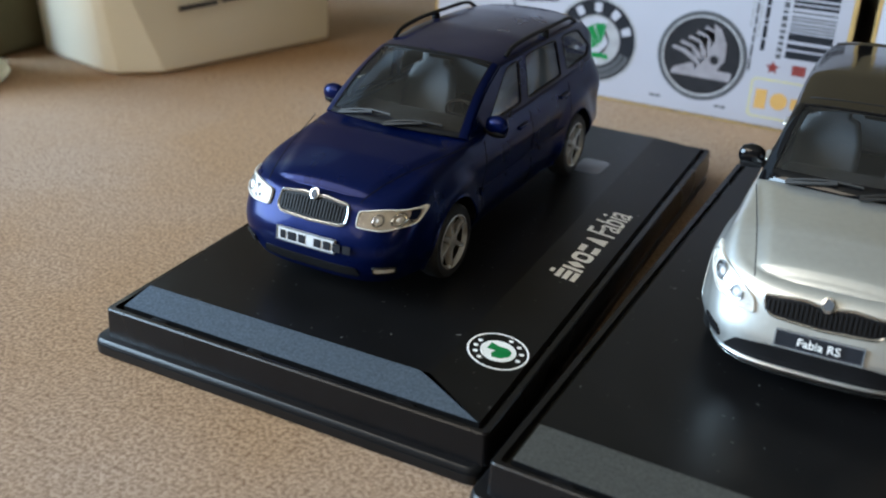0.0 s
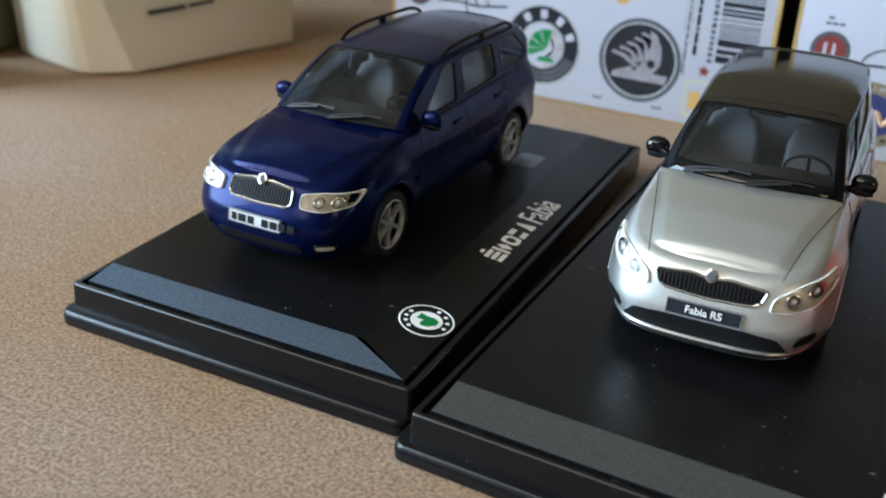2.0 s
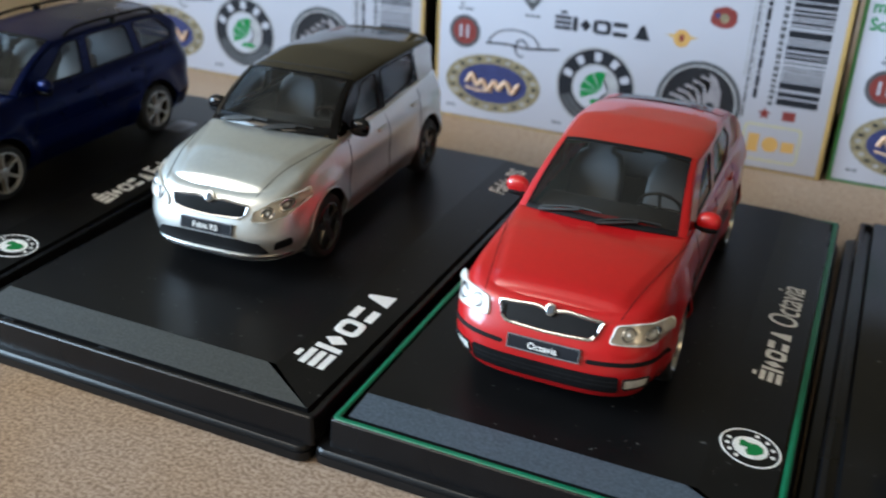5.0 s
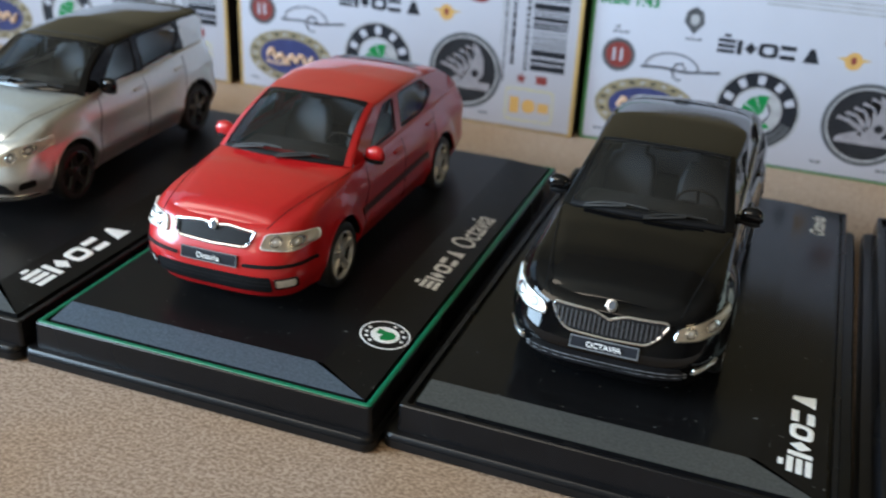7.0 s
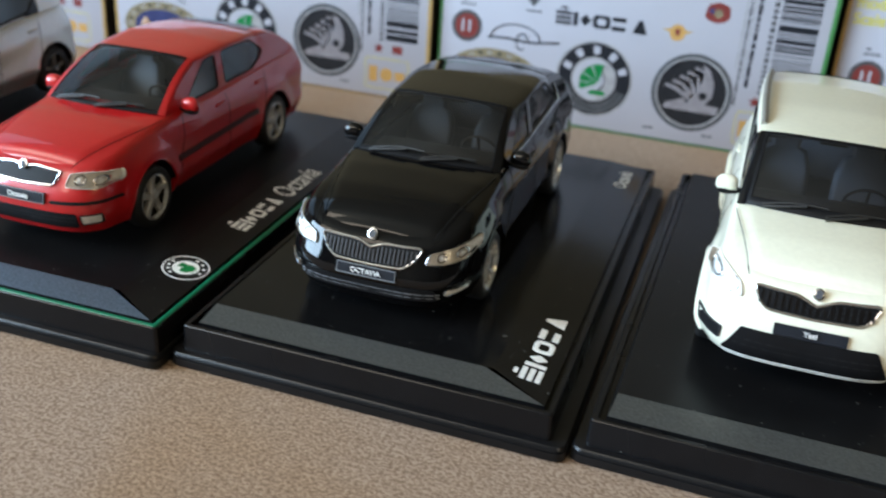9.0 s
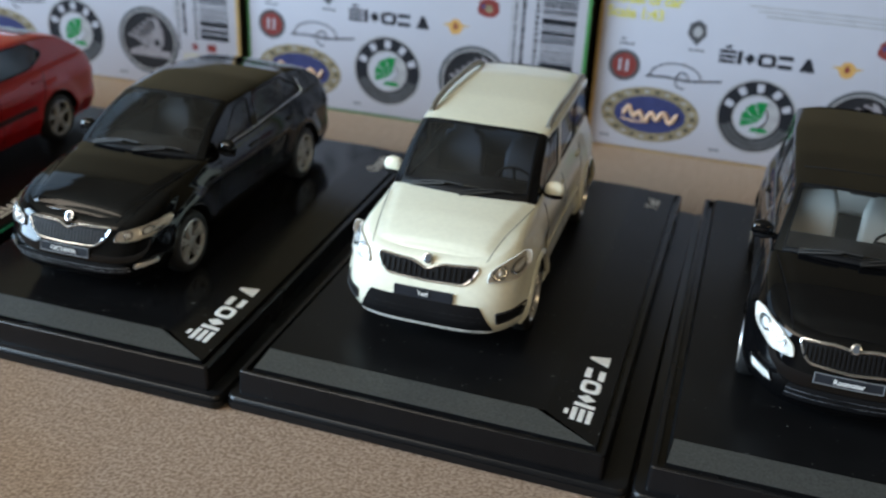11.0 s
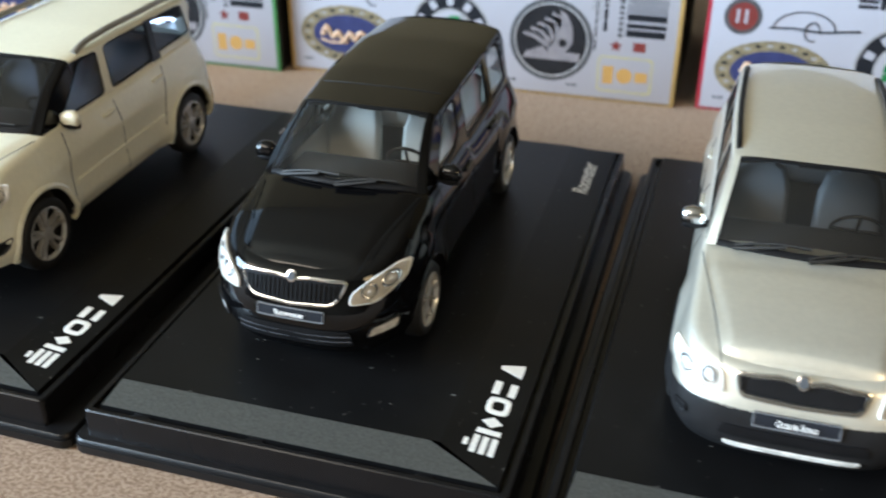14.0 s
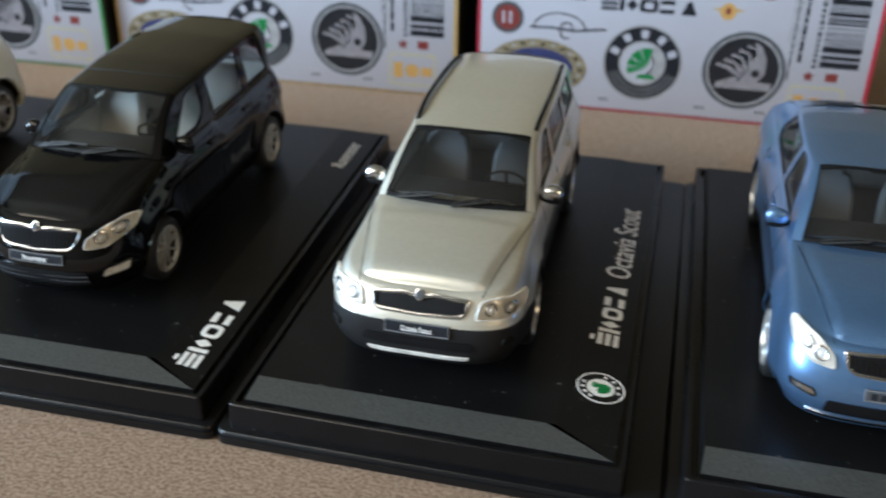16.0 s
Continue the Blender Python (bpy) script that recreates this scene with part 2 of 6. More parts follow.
def rounded_rect(x0, x1, y0, y1, r, n=4):
    pts = []
    for cx, cy, a0 in ((x1 - r, y0 + r, -90), (x1 - r, y1 - r, 0), (x0 + r, y1 - r, 90), (x0 + r, y0 + r, 180)):
        for i in range(n + 1):
            a = radians(a0 + 90 * i / n)
            pts.append((cx + r * math.cos(a), cy + r * math.sin(a)))
    return pts


def stack(levels, close_top=True, close_bottom=True):
    """Loops of equal length, one above the other, skinned."""
    verts = [p for lv in levels for p in lv]
    n = len(levels[0])
    faces = []
    for k in range(len(levels) - 1):
        for i in range(n):
            j = (i + 1) % n
            faces.append((k * n + i, k * n + j, (k + 1) * n + j, (k + 1) * n + i))
    if close_bottom:
        faces.append(tuple(range(n))[::-1])
    if close_top:
        faces.append(tuple(range((len(levels) - 1) * n, len(levels) * n)))
    return verts, faces


def rounded_box(cx, cy, cz, sx, sy, sz, r=0.5, n=2):
    x0, x1, y0, y1 = cx - sx / 2, cx + sx / 2, cy - sy / 2, cy + sy / 2
    r = min(r, sx / 2.01, sy / 2.01, sz / 2.01)
    lv = []
    for i in range(n + 1):
        a = math.pi / 2 * i / n
        k = r * (1 - math.sin(a))
        lv.append([(x, y, cz - sz / 2 + r * (1 - math.cos(a))) for x, y in rounded_rect(x0 + k, x1 - k, y0 + k, y1 - k, max(r - k, 0.02), 3)])
    lv += [[(x, y, 2 * cz - z) for x, y, z in l] for l in lv[::-1]]
    return stack(lv)


def lathe(profile, axis="x", n=32):
    """profile: (distance along the axis, radius). Closed round the axis."""
    verts, faces = [], []
    for d, r in profile:
        for i in range(n):
            a = 2 * math.pi * i / n
            c, s = r * math.cos(a), r * math.sin(a)
            verts.append((d, c, s) if axis == "x" else (c, d, s) if axis == "y" else (c, s, d))
    for k in range(len(profile) - 1):
        for i in range(n):
            j = (i + 1) % n
            faces.append((k * n + i, k * n + j, (k + 1) * n + j, (k + 1) * n + i))
    return verts, faces


def moved(piece, dx=0.0, dy=0.0, dz=0.0):
    return [(x + dx, y + dy, z + dz) for x, y, z in piece[0]], piece[1]


def tube(points, r, n=6):
    pts = [Vector(p) for p in points]
    verts, faces = [], []
    for i, p in enumerate(pts):
        t = (pts[min(i + 1, len(pts) - 1)] - pts[max(i - 1, 0)]).normalized()
        u = t.cross(Vector((0, 0, 1)))
        u = u.normalized() if u.length > 1e-4 else Vector((1, 0, 0))
        w = t.cross(u)
        rr = r[i] if isinstance(r, (list, tuple)) else r
        for k in range(n):
            a = 2 * math.pi * k / n
            verts.append(tuple(p + rr * (math.cos(a) * u + math.sin(a) * w)))
    for i in range(len(pts) - 1):
        for k in range(n):
            m = (k + 1) % n
            faces.append((i * n + k, i * n + m, (i + 1) * n + m, (i + 1) * n + k))
    faces += [tuple(range(n)), tuple(range((len(pts) - 1) * n, len(pts) * n))]
    return verts, faces


def dense(poly, step):
    out = []
    for (a, b) in zip(poly, poly[1:] + poly[:1]):
        n = max(1, int(math.hypot(b[0] - a[0], b[1] - a[1]) / step))
        out += [(a[0] + (b[0] - a[0]) * i / n, a[1] + (b[1] - a[1]) * i / n) for i in range(n)]
    return out


def rounded_poly(poly, r, n=4):
    """The polygon with its corners rounded by quadratic curves that start r before each corner."""
    out = []
    m = len(poly)
    for i in range(m):
        p, c, q = Vector(poly[i - 1]), Vector(poly[i]), Vector(poly[(i + 1) % m])
        a = c + (p - c) * min(0.45, r / max((p - c).length, 1e-6))
        b = c + (q - c) * min(0.45, r / max((q - c).length, 1e-6))
        for k in range(n + 1):
            t = k / n
            v = a * (1 - t) ** 2 + c * 2 * t * (1 - t) + b * t * t
            out.append((v.x, v.y))
    return out


def patch(poly, fn, off, skirt=0.0, rings=3, step=1e9, dome=0.0):
    """A skin over the polygon laid on the surface fn(u, v, off), with a rim of depth skirt."""
    poly = dense(poly, step)
    cx, cy = sum(p[0] for p in poly) / len(poly), sum(p[1] for p in poly) / len(poly)
    n = len(poly)
    verts, faces = [], []
    if skirt:
        verts += [fn(u, v, off - skirt) for u, v in poly]
    base = len(verts)
    for k in range(rings):
        f = 1 - k / rings
        verts += [fn(cx + (u - cx) * f, cy + (v - cy) * f, off + dome * (1 - f * f)) for u, v in poly]
    verts.append(fn(cx, cy, off + dome))
    rows = (1 if skirt else 0) + rings
    for k in range(rows - 1):
        for i in range(n):
            j = (i + 1) % n
            faces.append((k * n + i, k * n + j, (k + 1) * n + j, (k + 1) * n + i))
    last = (rows - 1) * n
    for i in range(n):
        faces.append((last + i, last + (i + 1) % n, len(verts) - 1))
    return verts, faces


def ring(poly, inner, fn, off, height):
    """A raised band between two polygons of equal length on the surface fn."""
    n = len(poly)
    mid = [((a[0] + b[0]) / 2, (a[1] + b[1]) / 2) for a, b in zip(poly, inner)]
    loops = [[fn(u, v, off) for u, v in poly], [fn(u * 0.7 + m * 0.3, v * 0.7 + w * 0.3, off + height * 0.8) for (u, v), (m, w) in zip(poly, mid)],
             [fn(u, v, off + height) for u, v in mid], [fn(u * 0.7 + m * 0.3, v * 0.7 + w * 0.3, off + height * 0.8) for (u, v), (m, w) in zip(inner, mid)],
             [fn(u, v, off) for u, v in inner]]
    return stack(loops, False, False)


def scaled(poly, d):
    """The polygon shrunk by about d all round."""
    cx, cy = sum(p[0] for p in poly) / len(poly), sum(p[1] for p in poly) / len(poly)
    hx, hy = max(abs(p[0] - cx) for p in poly), max(abs(p[1] - cy) for p in poly)
    return [(cx + (p[0] - cx) * (1 - d / hx), cy + (p[1] - cy) * (1 - d / hy)) for p in poly]


def circle(cx, cy, rx, ry=None, n=24):
    ry = ry or rx
    return [(cx + rx * math.cos(2 * math.pi * i / n), cy + ry * math.sin(2 * math.pi * i / n)) for i in range(n)]


def lettering(name, words, size, mat, m, parent, label="", align="CENTER", squeeze=1.0, bold=0.0):
    """Flat raised letters as one mesh at the pose m, in millimetres."""
    cu = bpy.data.curves.new(name, "FONT")
    cu.body, cu.size, cu.align_x, cu.align_y, cu.extrude, cu.offset = words, size * MM, align, "CENTER", 0.00004, bold * MM
    tmp = bpy.data.objects.new(name, cu)
    scene.collection.objects.link(tmp)
    bpy.context.view_layer.update()
    me = bpy.data.meshes.new_from_object(tmp.evaluated_get(bpy.context.evaluated_depsgraph_get()))
    bpy.data.objects.remove(tmp)
    me.transform(Matrix.Diagonal((squeeze, 1, 1, 1)))
    bm = bmesh.new()
    bm.from_mesh(me)
    bpy.data.meshes.remove(me)
    # each letter becomes a mesh of its own: islands that share most of their width belong together
    left, glyphs = set(bm.verts), []
    while left:
        todo, island = [left.pop()], []
        while todo:
            v = todo.pop()
            island.append(v)
            for e in v.link_edges:
                o = e.other_vert(v)
                if o in left:
                    left.remove(o)
                    todo.append(o)
        glyphs.append([min(v.co.x for v in island), max(v.co.x for v in island), island])
    glyphs.sort(key=lambda q: q[0])
    letters = []
    for lo, hi, island in glyphs:
        if letters and min(hi, letters[-1][1]) - lo > 0.6 * min(hi - lo, letters[-1][1] - letters[-1][0]):
            letters[-1][1] = max(hi, letters[-1][1])
            letters[-1][2] += island
        else:
            letters.append([lo, hi, list(island)])
    for lo, hi, island in letters:
        keep = {v: k for k, v in enumerate(island)}
        one = bpy.data.meshes.new(name)
        one.from_pydata([tuple(v.co) for v in island], [], [tuple(keep[v] for v in f.verts) for f in bm.faces if f.verts[0] in keep])
        one.materials.append(mat)
        ob = new(name, one)
        ob.parent = parent
        ob.matrix_local = m
        if label:
            tagged(ob, label)
    bm.free()

# ---- the room: table top, and unseen walls, floor and ceiling round it ----
def slab(name, x0, x1, y0, y1, z0, z1, mat, r=1.0):
    ob = part(name, *rounded_box((x0 + x1) / 2, (y0 + y1) / 2, (z0 + z1) / 2, x1 - x0, y1 - y0, z1 - z0, r), mat)
    return tagged(ob, kind="structure")


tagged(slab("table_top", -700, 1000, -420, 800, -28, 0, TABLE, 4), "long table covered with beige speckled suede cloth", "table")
# unseen shell; back wall and ceiling toned by what the glossy paint reflects
tagged(slab("wall_back", -2000, 2300, 1400, 1500, -760, 1700, WALL_PALE), "plain ochre plaster wall")
tagged(slab("wall_front", -2000, 2300, -2300, -2200, -760, 1700, WALL), "plain warm plaster wall")
tagged(slab("wall_left", -2100, -2000, -2300, 1500, -760, 1700, WALL), "plain warm plaster wall")
# out of view, made dark so that the cars' right sides reflect dark
tagged(slab("unseen_wall_right", 2300, 2400, -2300, 1500, -760, 1700, WALL_DARK), "unseen dark brown wall, added to keep side reflections dark")
tagged(slab("floor", -2100, 2400, -2300, 1500, -820, -760, WOODFLOOR), "dark wooden floor")
tagged(slab("ceiling", -2100, 2400, -2300, 1500, 1700, 1760, CEIL), "plain cream ceiling")

# ---- display stands ----
PLATE_W, PLATE_D, TOP = 70.0, 127.5, 10.6
LOWER = 9.3
FRONT, BAND = 6.1, 11.3


def stand_plate_point(u, v, off):
    """A point on the sloping label band: u across from the outer edge inwards, v along the depth."""
    t = max(0.0, min(1.0, u / BAND))
    return (-u, v, LOWER + (TOP - LOWER) * t + off)


def display_stand(x, y, label, green=False, yaw=0.0, w=PLATE_W, right=4.1, front=FRONT, top=PLATE, bevel=PLATE_BEVEL_LIT):
    """x, y: the front right corner of the label plate; right: how far the tray stands out beside it."""
    st = thing("display_stand", x, y, 0, label, "display stand", "row of display stands", yaw)

    def lv(a, b, f, r, rad, z):
        return [(px, py, z) for px, py in rounded_rect(-w - a, b, -f, PLATE_D + r, rad, 4)]

    q = right - 4.1
    part("tray", *stack([lv(4.6, 3.4 + q, 2.8, 3.0, 2.0, 0.0), lv(5.3, 4.1 + q, 3.5, 3.7, 2.3, 0.5), lv(5.3, 4.1 + q, 3.5, 3.7, 2.3, 2.1), lv(5.05, 3.85 + q, 3.25, 3.45, 2.2, 2.2), lv(5.05, 3.85 + q, 3.25, 3.45, 2.2, 2.45),
                         lv(5.2, 4.0 + q, 3.4, 3.6, 2.2, 2.55), lv(5.1, 3.9 + q, 3.3, 3.5, 2.2, 3.0), lv(4.8, 3.6 + q, 3.0, 3.3, 2.0, 3.3), lv(3.2, 2.2, 1.0, 2.2, 1.6, 3.5)]), TRAY, st, sharp=35)
    part("plinth", *stack([lv(2.9, 2.3, 1.9, 2.2, 0.9, 3.3), lv(2.65, 2.05, 1.7, 2.0, 0.9, 8.7), lv(2.45, 1.85, 1.5, 1.8, 0.8, 8.95), lv(1.5, 0.95, 0.75, 0.8, 0.6, 8.95),
                           lv(1.35, 0.8, 0.6, 0.6, 0.5, 7.9)]), PLINTH, st, sharp=30)
    if green:
        a = [(px, py) for px, py in rounded_rect(-w - 2.3, 1.75, -1.4, PLATE_D + 1.5, 0.8, 4)]
        b = [(px, py) for px, py in rounded_rect(-w - 1.2, 0.6, -0.35, PLATE_D + 0.6, 0.5, 4)]
        part("green_edge", *ring(a, b, lambda u, v, o: (u, v, 8.93 + o), 0.0, 0.22), GREEN, st, "bright green painted edge line")
    # plate: flat top with slopes to each side
    lo = [(-w, 0), (0, 0), (0, PLATE_D), (-w, PLATE_D)]
    hi = [(-w + 0.5, front), (-BAND, front), (-BAND, PLATE_D - 1.2), (-w + 0.5, PLATE_D - 1.2)]
    verts = [(px, py, 7.6) for px, py in lo] + [(px, py, LOWER) for px, py in lo] + [(px, py, TOP) for px, py in hi]
    faces = [(i, (i + 1) % 4, 4 + (i + 1) % 4, 4 + i) for i in range(4)] + [(5, 6, 10, 9), (6, 7, 11, 10), (7, 4, 8, 11), (8, 9, 10, 11)]
    part("plate", verts, faces, top, st, sharp=2)
    e = 0.05
    bev = [(-w + 0.15, 0.05, LOWER + e), (-0.3, 0.05, LOWER + e), (-BAND - 1.6, front - 0.1, TOP + e), (-w + 0.7, front - 0.1, TOP + e)]
    part("front_bevel", bev + [(px, py, pz - 0.2) for px, py, pz in bev], [(0, 1, 2, 3), (4, 5, 1, 0), (5, 6, 2, 1), (6, 7, 3, 2), (7, 4, 0, 3)], bevel, st, "grained metal bevel with the window's blue put into its colour" if bevel is PLATE_BEVEL_LIT else "grained metal bevel coloured without the window's blue", sharp=5)
    for px in (-w + 8, -w / 2 - 6, -12):
        part("clip", *rounded_box(px, -0.2, 8.6, 3.2, 0.7, 0.5, 0.15), PLINTH, st)
    return st


def word_shapes():
    """Five plain shapes in unit cells: outer outline, inner outline or None."""
    bar = lambda x0, y0, x1, y1: [(x0, y0), (x1, y0), (x1, y1), (x0, y1)]
    oval = rounded_poly(bar(0, 0, 1, 1), 0.34, 4)
    wedge = [(0.1, 0), (0.9, 0), (0.6, 1), (0.4, 1)]
    return [[(bar(0, 0, 1, 0.25), None), (bar(0, 0.375, 1, 0.625), None), (bar(0, 0.75, 1, 1), None), (bar(0.3, 1.14, 0.7, 1.34), None)],
            [(bar(0, 0, 0.26, 1), None), ([(0.38, 0.5), (0.69, 0.06), (1, 0.5), (0.69, 0.94)], None)],
            [(oval, scaled(oval, 0.25))], [(bar(0, 0, 0.8, 0.32), None), (bar(0, 0.68, 0.8, 1), None)],
            [(wedge, None)]]


def wordmark(st, u, v0, v1, widths, high, slant=0.0):
    """The maker's word as plain white shapes that run along the depth."""
    total = sum(widths) + 0.16 * (len(widths) - 1)
    k = (v1 - v0) / total
    pos = v0
    for wd, cell in zip(widths, word_shapes()):
        put = lambda q: [(u - high / 2 + y * high, pos + x * wd * k) for x, y in q]
        for outer, inner in cell:
            piece = ring(put(outer), put(inner), stand_plate_point, 0.03, 0.06) if inner else patch(put(outer), stand_plate_point, 0.06, 0.06, rings=1)
            part("wordmark_shape", *piece, PRINT_WHITE, st, "plain white printed shape")
        pos += (wd + 0.16) * k


def roundel(st, u, v, r):
    part("roundel_ring", *ring(circle(u, v, r), circle(u, v, r * 0.93), stand_plate_point, 0.03, 0.05), PRINT_WHITE, st, "white printed ring")
    part("roundel_ring", *ring(circle(u, v, r * 0.58), circle(u, v, r * 0.50), stand_plate_point, 0.03, 0.05), PRINT_WHITE, st, "white printed ring")
    part("roundel_centre", *patch(circle(u, v, r * 0.50), stand_plate_point, 0.05), PRINT_WHITE, st, "white printed disc")
    wing = [(-0.42, -0.05), (-0.34, 0.22), (-0.1, 0.42), (0.16, 0.40), (0.28, 0.20), (0.24, -0.08), (0.30, -0.36), (-0.08, -0.36), (-0.04, -0.08), (-0.22, -0.14)]
    part("roundel_emblem", *patch([(u - r * b, v + r * a) for a, b in wing], stand_plate_point, 0.10, rings=1), INK_GREEN, st, "green printed emblem shape")
    for a0 in (100, 130, 160, 190, 300, 325, 350, 15):
        a = radians(a0)
        part("roundel_mark", *patch(circle(u + r * 0.74 * math.cos(a), v + r * 0.74 * math.sin(a), r * 0.085, n=8), stand_plate_point, 0.06, rings=1), PRINT_WHITE, st)


def band_words(st, words, u, v, size, squeeze=0.8, bold=0.03):
    m = Matrix.Translation((-u * MM, v * MM, (LOWER + (TOP - LOWER) * u / BAND + 0.06) * MM)) @ Matrix.Rotation(math.atan2(TOP - LOWER, BAND), 4, "Y") @ Matrix.Rotation(radians(90), 4, "Z")
    lettering("model_letter", words, size, PRINT_WHITE, m, st, "white printed letter", squeeze=squeeze, bold=bold)


STANDS = [(-50.7, 106.0), (31.9, 100.6), (107.9, 101.9), (186.5, 104.9), (268.4, 105.3), (351.7, 105.0), (431.8, 103.4), (516.3, 103.5)]
STAND_W = (67.8, 75.0, 68.8, 70.1, 70.9, 70.5, 69.8, 70.0)
STAND_YAW = (1.9, -0.3, 0.1, -0.3, -0.9, -0.3, -1.0, -0.5)
BLACK_STAND = "glossy black stand with sloping grey front strip"
S_WIDE, NARROW = (0.95, 1.0, 1.05, 1.0, 1.1), (0.9, 0.9, 0.95, 0.9, 0.85)
stands = []
for i, (sx, sy) in enumerate(STANDS):
    text = BLACK_STAND + (" and green edge" if i == 2 else " and white print")
    room = min(9.0, STANDS[i + 1][0] - STAND_W[i + 1] - 5.6 - sx) if i < 7 else 4.1
    # bevel copy with painted blue reflection on two stands, plain copy elsewhere
    stands.append(display_stand(sx, sy, text, i == 2, STAND_YAW[i], w=STAND_W[i], right=room, front=7.8 if i == 1 else FRONT, top=PLATE_GLOSS if i == 3 else PLATE, bevel=PLATE_BEVEL_LIT if i in (0, 2) else PLATE_BEVEL_UNLIT))
for i, words in ((0, "Fabia"), (2, "Octavia")):
    roundel(stands[i], 5.2, 18.0 if i == 0 else 21.3, 5.1)
    wordmark(stands[i], 4.9, 46.5 if i == 0 else 43.5, 66 if i == 0 else 63.5, NARROW, 4.0)
    band_words(stands[i], words, 4.9, 73.4 if i == 0 else 75.6, 8.4, 0.74)
roundel(stands[6], 4.6, 20.0, 4.7)
wordmark(stands[6], 4.9, 34.5, 58.5, NARROW, 4.4)
band_words(stands[6], "Octavia Scout", 4.9, 79.5, 8.0, 0.78)
wordmark(stands[1], 6.0, 11.0, 42.0, S_WIDE, 5.2)
for i in (3, 4, 5, 7):
    wordmark(stands[i], 4.5, 6.0, 31.5, S_WIDE, 4.1)
band_words(stands[1], "Fabia RS", 5.8, 113, 6.2, 0.85, 0.08)
band_words(stands[3], "Octavia", 5.0, 115, 5.0, 0.8, 0.08)
band_words(stands[4], "Yeti", 5.0, 117, 5.2, 0.85, 0.08)
band_words(stands[5], "Roomster", 5.0, 110, 5.2, 0.8, 0.08)

# ---- printed cartons behind the stands ----
CARTON_W, CARTON_H, CARTON_D = 134.0, 67.0, 80.0


def carton(x, y, edge, label, yaw=0.0, words=None, word_ink=None):
    bx = thing("model_carton", x, y, 0, label, "cardboard box", "row of cartons", yaw)
    bx.scale = (0.96, 0.96, 0.96)
    w, h, d = CARTON_W, CARTON_H, CARTON_D
    part("carton_body", *rounded_box(w / 2, d / 2 + 0.3, h / 2, w - 0.4, d, h, 0.5), DARKCARD, bx, "black card sides")
    part("front_panel", *rounded_box(w / 2, 0.3, h / 2 + 0.3, w - 2.6, 0.6, h - 1.4, 0.2), CARD, bx, "glossy white printed front panel")
    for name, cx, cz, sx, sz in (("edge_strip", 0.7, h / 2, 1.2, h - 0.4), ("edge_strip", w - 0.9, h / 2, 1.6, h - 0.4), ("edge_strip", w / 2, 0.5, w - 2.6, 0.5)):
        part(name, *rounded_box(cx, 0.3, cz, sx, 0.6, sz, 0.15), edge, bx)

    def fn(u, v, off):
        return (u, -off, v)

    def mark(name, poly, mat, off=0.04, lab=""):
        return part(name, *patch(poly, fn, off, rings=1), mat, bx, lab)

    # round red emblem
    mark("emblem_disc", circle(10.8, 31.4, 5.7), INK_GREY, 0.03, "small round red and grey emblem")
    mark("emblem_disc", circle(10.8, 31.4, 4.4), INK_RED, 0.06)
    for dx in (-1.5, 1.0):
        mark("emblem_bar", [(10.8 + dx - 0.5, 29.3), (10.8 + dx + 0.4, 29.3), (10.8 + dx + 0.4, 33.6), (10.8 + dx - 0.5, 33.6)], CARD, 0.09)
    # oval emblem with a wreath
    part("oval_wreath", *ring(circle(22, 14.3, 17.6, 10.2, 48), circle(22, 14.3, 12.8, 6.9, 48), fn, 0.02, 0.08), INK_GOLD, bx, "gold wreath round a blue oval emblem")
    mark("oval_field", circle(22, 14.3, 12.8, 6.9, 40), INK_BLUE, 0.05, "blue oval emblem")
    for k in range(26):
        a = 2 * math.pi * k / 26
        mark("wreath_leaf", circle(22 + 15.2 * math.cos(a), 14.3 + 8.6 * math.sin(a), 1.0, 0.55, 6), INK_SILVER if k % 2 else INK_BLACK, 0.12)
    wave = [(12.6 + 19.4 * t, -0.14, 13.6 + 1.5 * math.sin(t * 27) + (2.6 * math.exp(-((t - 0.12) / 0.07) ** 2)) + (1.8 * math.exp(-((t - 0.68) / 0.05) ** 2))) for t in [k / 60 for k in range(61)]]
    part("script_stroke", *tube(wave, 0.8, 6), INK_PEACH, bx, "pale script stroke")
    part("script_stroke", *tube([(12.0, -0.14, 12.0), (16.0, -0.14, 11.2), (22, -0.14, 11.6)], 0.4, 5), INK_PEACH, bx)
    # signature line
    pts = [(18.8, -0.1, 28.6), (26, -0.1, 29.0), (34, -0.1, 28.3), (45, -0.1, 29.6)]
    part("signature_stroke", *tube(pts, 0.35, 5), INK_BLACK, bx)
    part("signature_stroke", *tube([(20 + 9 * (1 - math.cos(a)), -0.1, 28.8 + 5.4 * math.sin(a)) for a in [math.pi * k / 12 for k in range(13)]], 0.22, 5), INK_BLACK, bx)
    part("signature_stroke", *tube([(31.5 + 2.2 * math.cos(a), -0.1, 28.2 + 2.9 * math.sin(a)) for a in [2 * math.pi * k / 12 for k in range(11)]], 0.25, 5), INK_BLACK, bx)
    # crest
    mark("crest", [(34.5, 41.2), (37.6, 45.0), (37.0, 48.6), (34.4, 50.2), (31.6, 48.6), (31.0, 45.0)], INK_GREY, 0.04, "small grey crest")
    mark("crest", circle(34.4, 46, 1.5, 1.9, 10), INK_SILVER, 0.07)
    # maker's word, plain dark blocks
    sx = 42.8
    for wd, cell in zip((5.6, 6.2, 6.2, 6.0, 6.4), word_shapes()):
        put = lambda q: [(sx + x * wd, 36.6 + y * 4.6) for x, y in q]
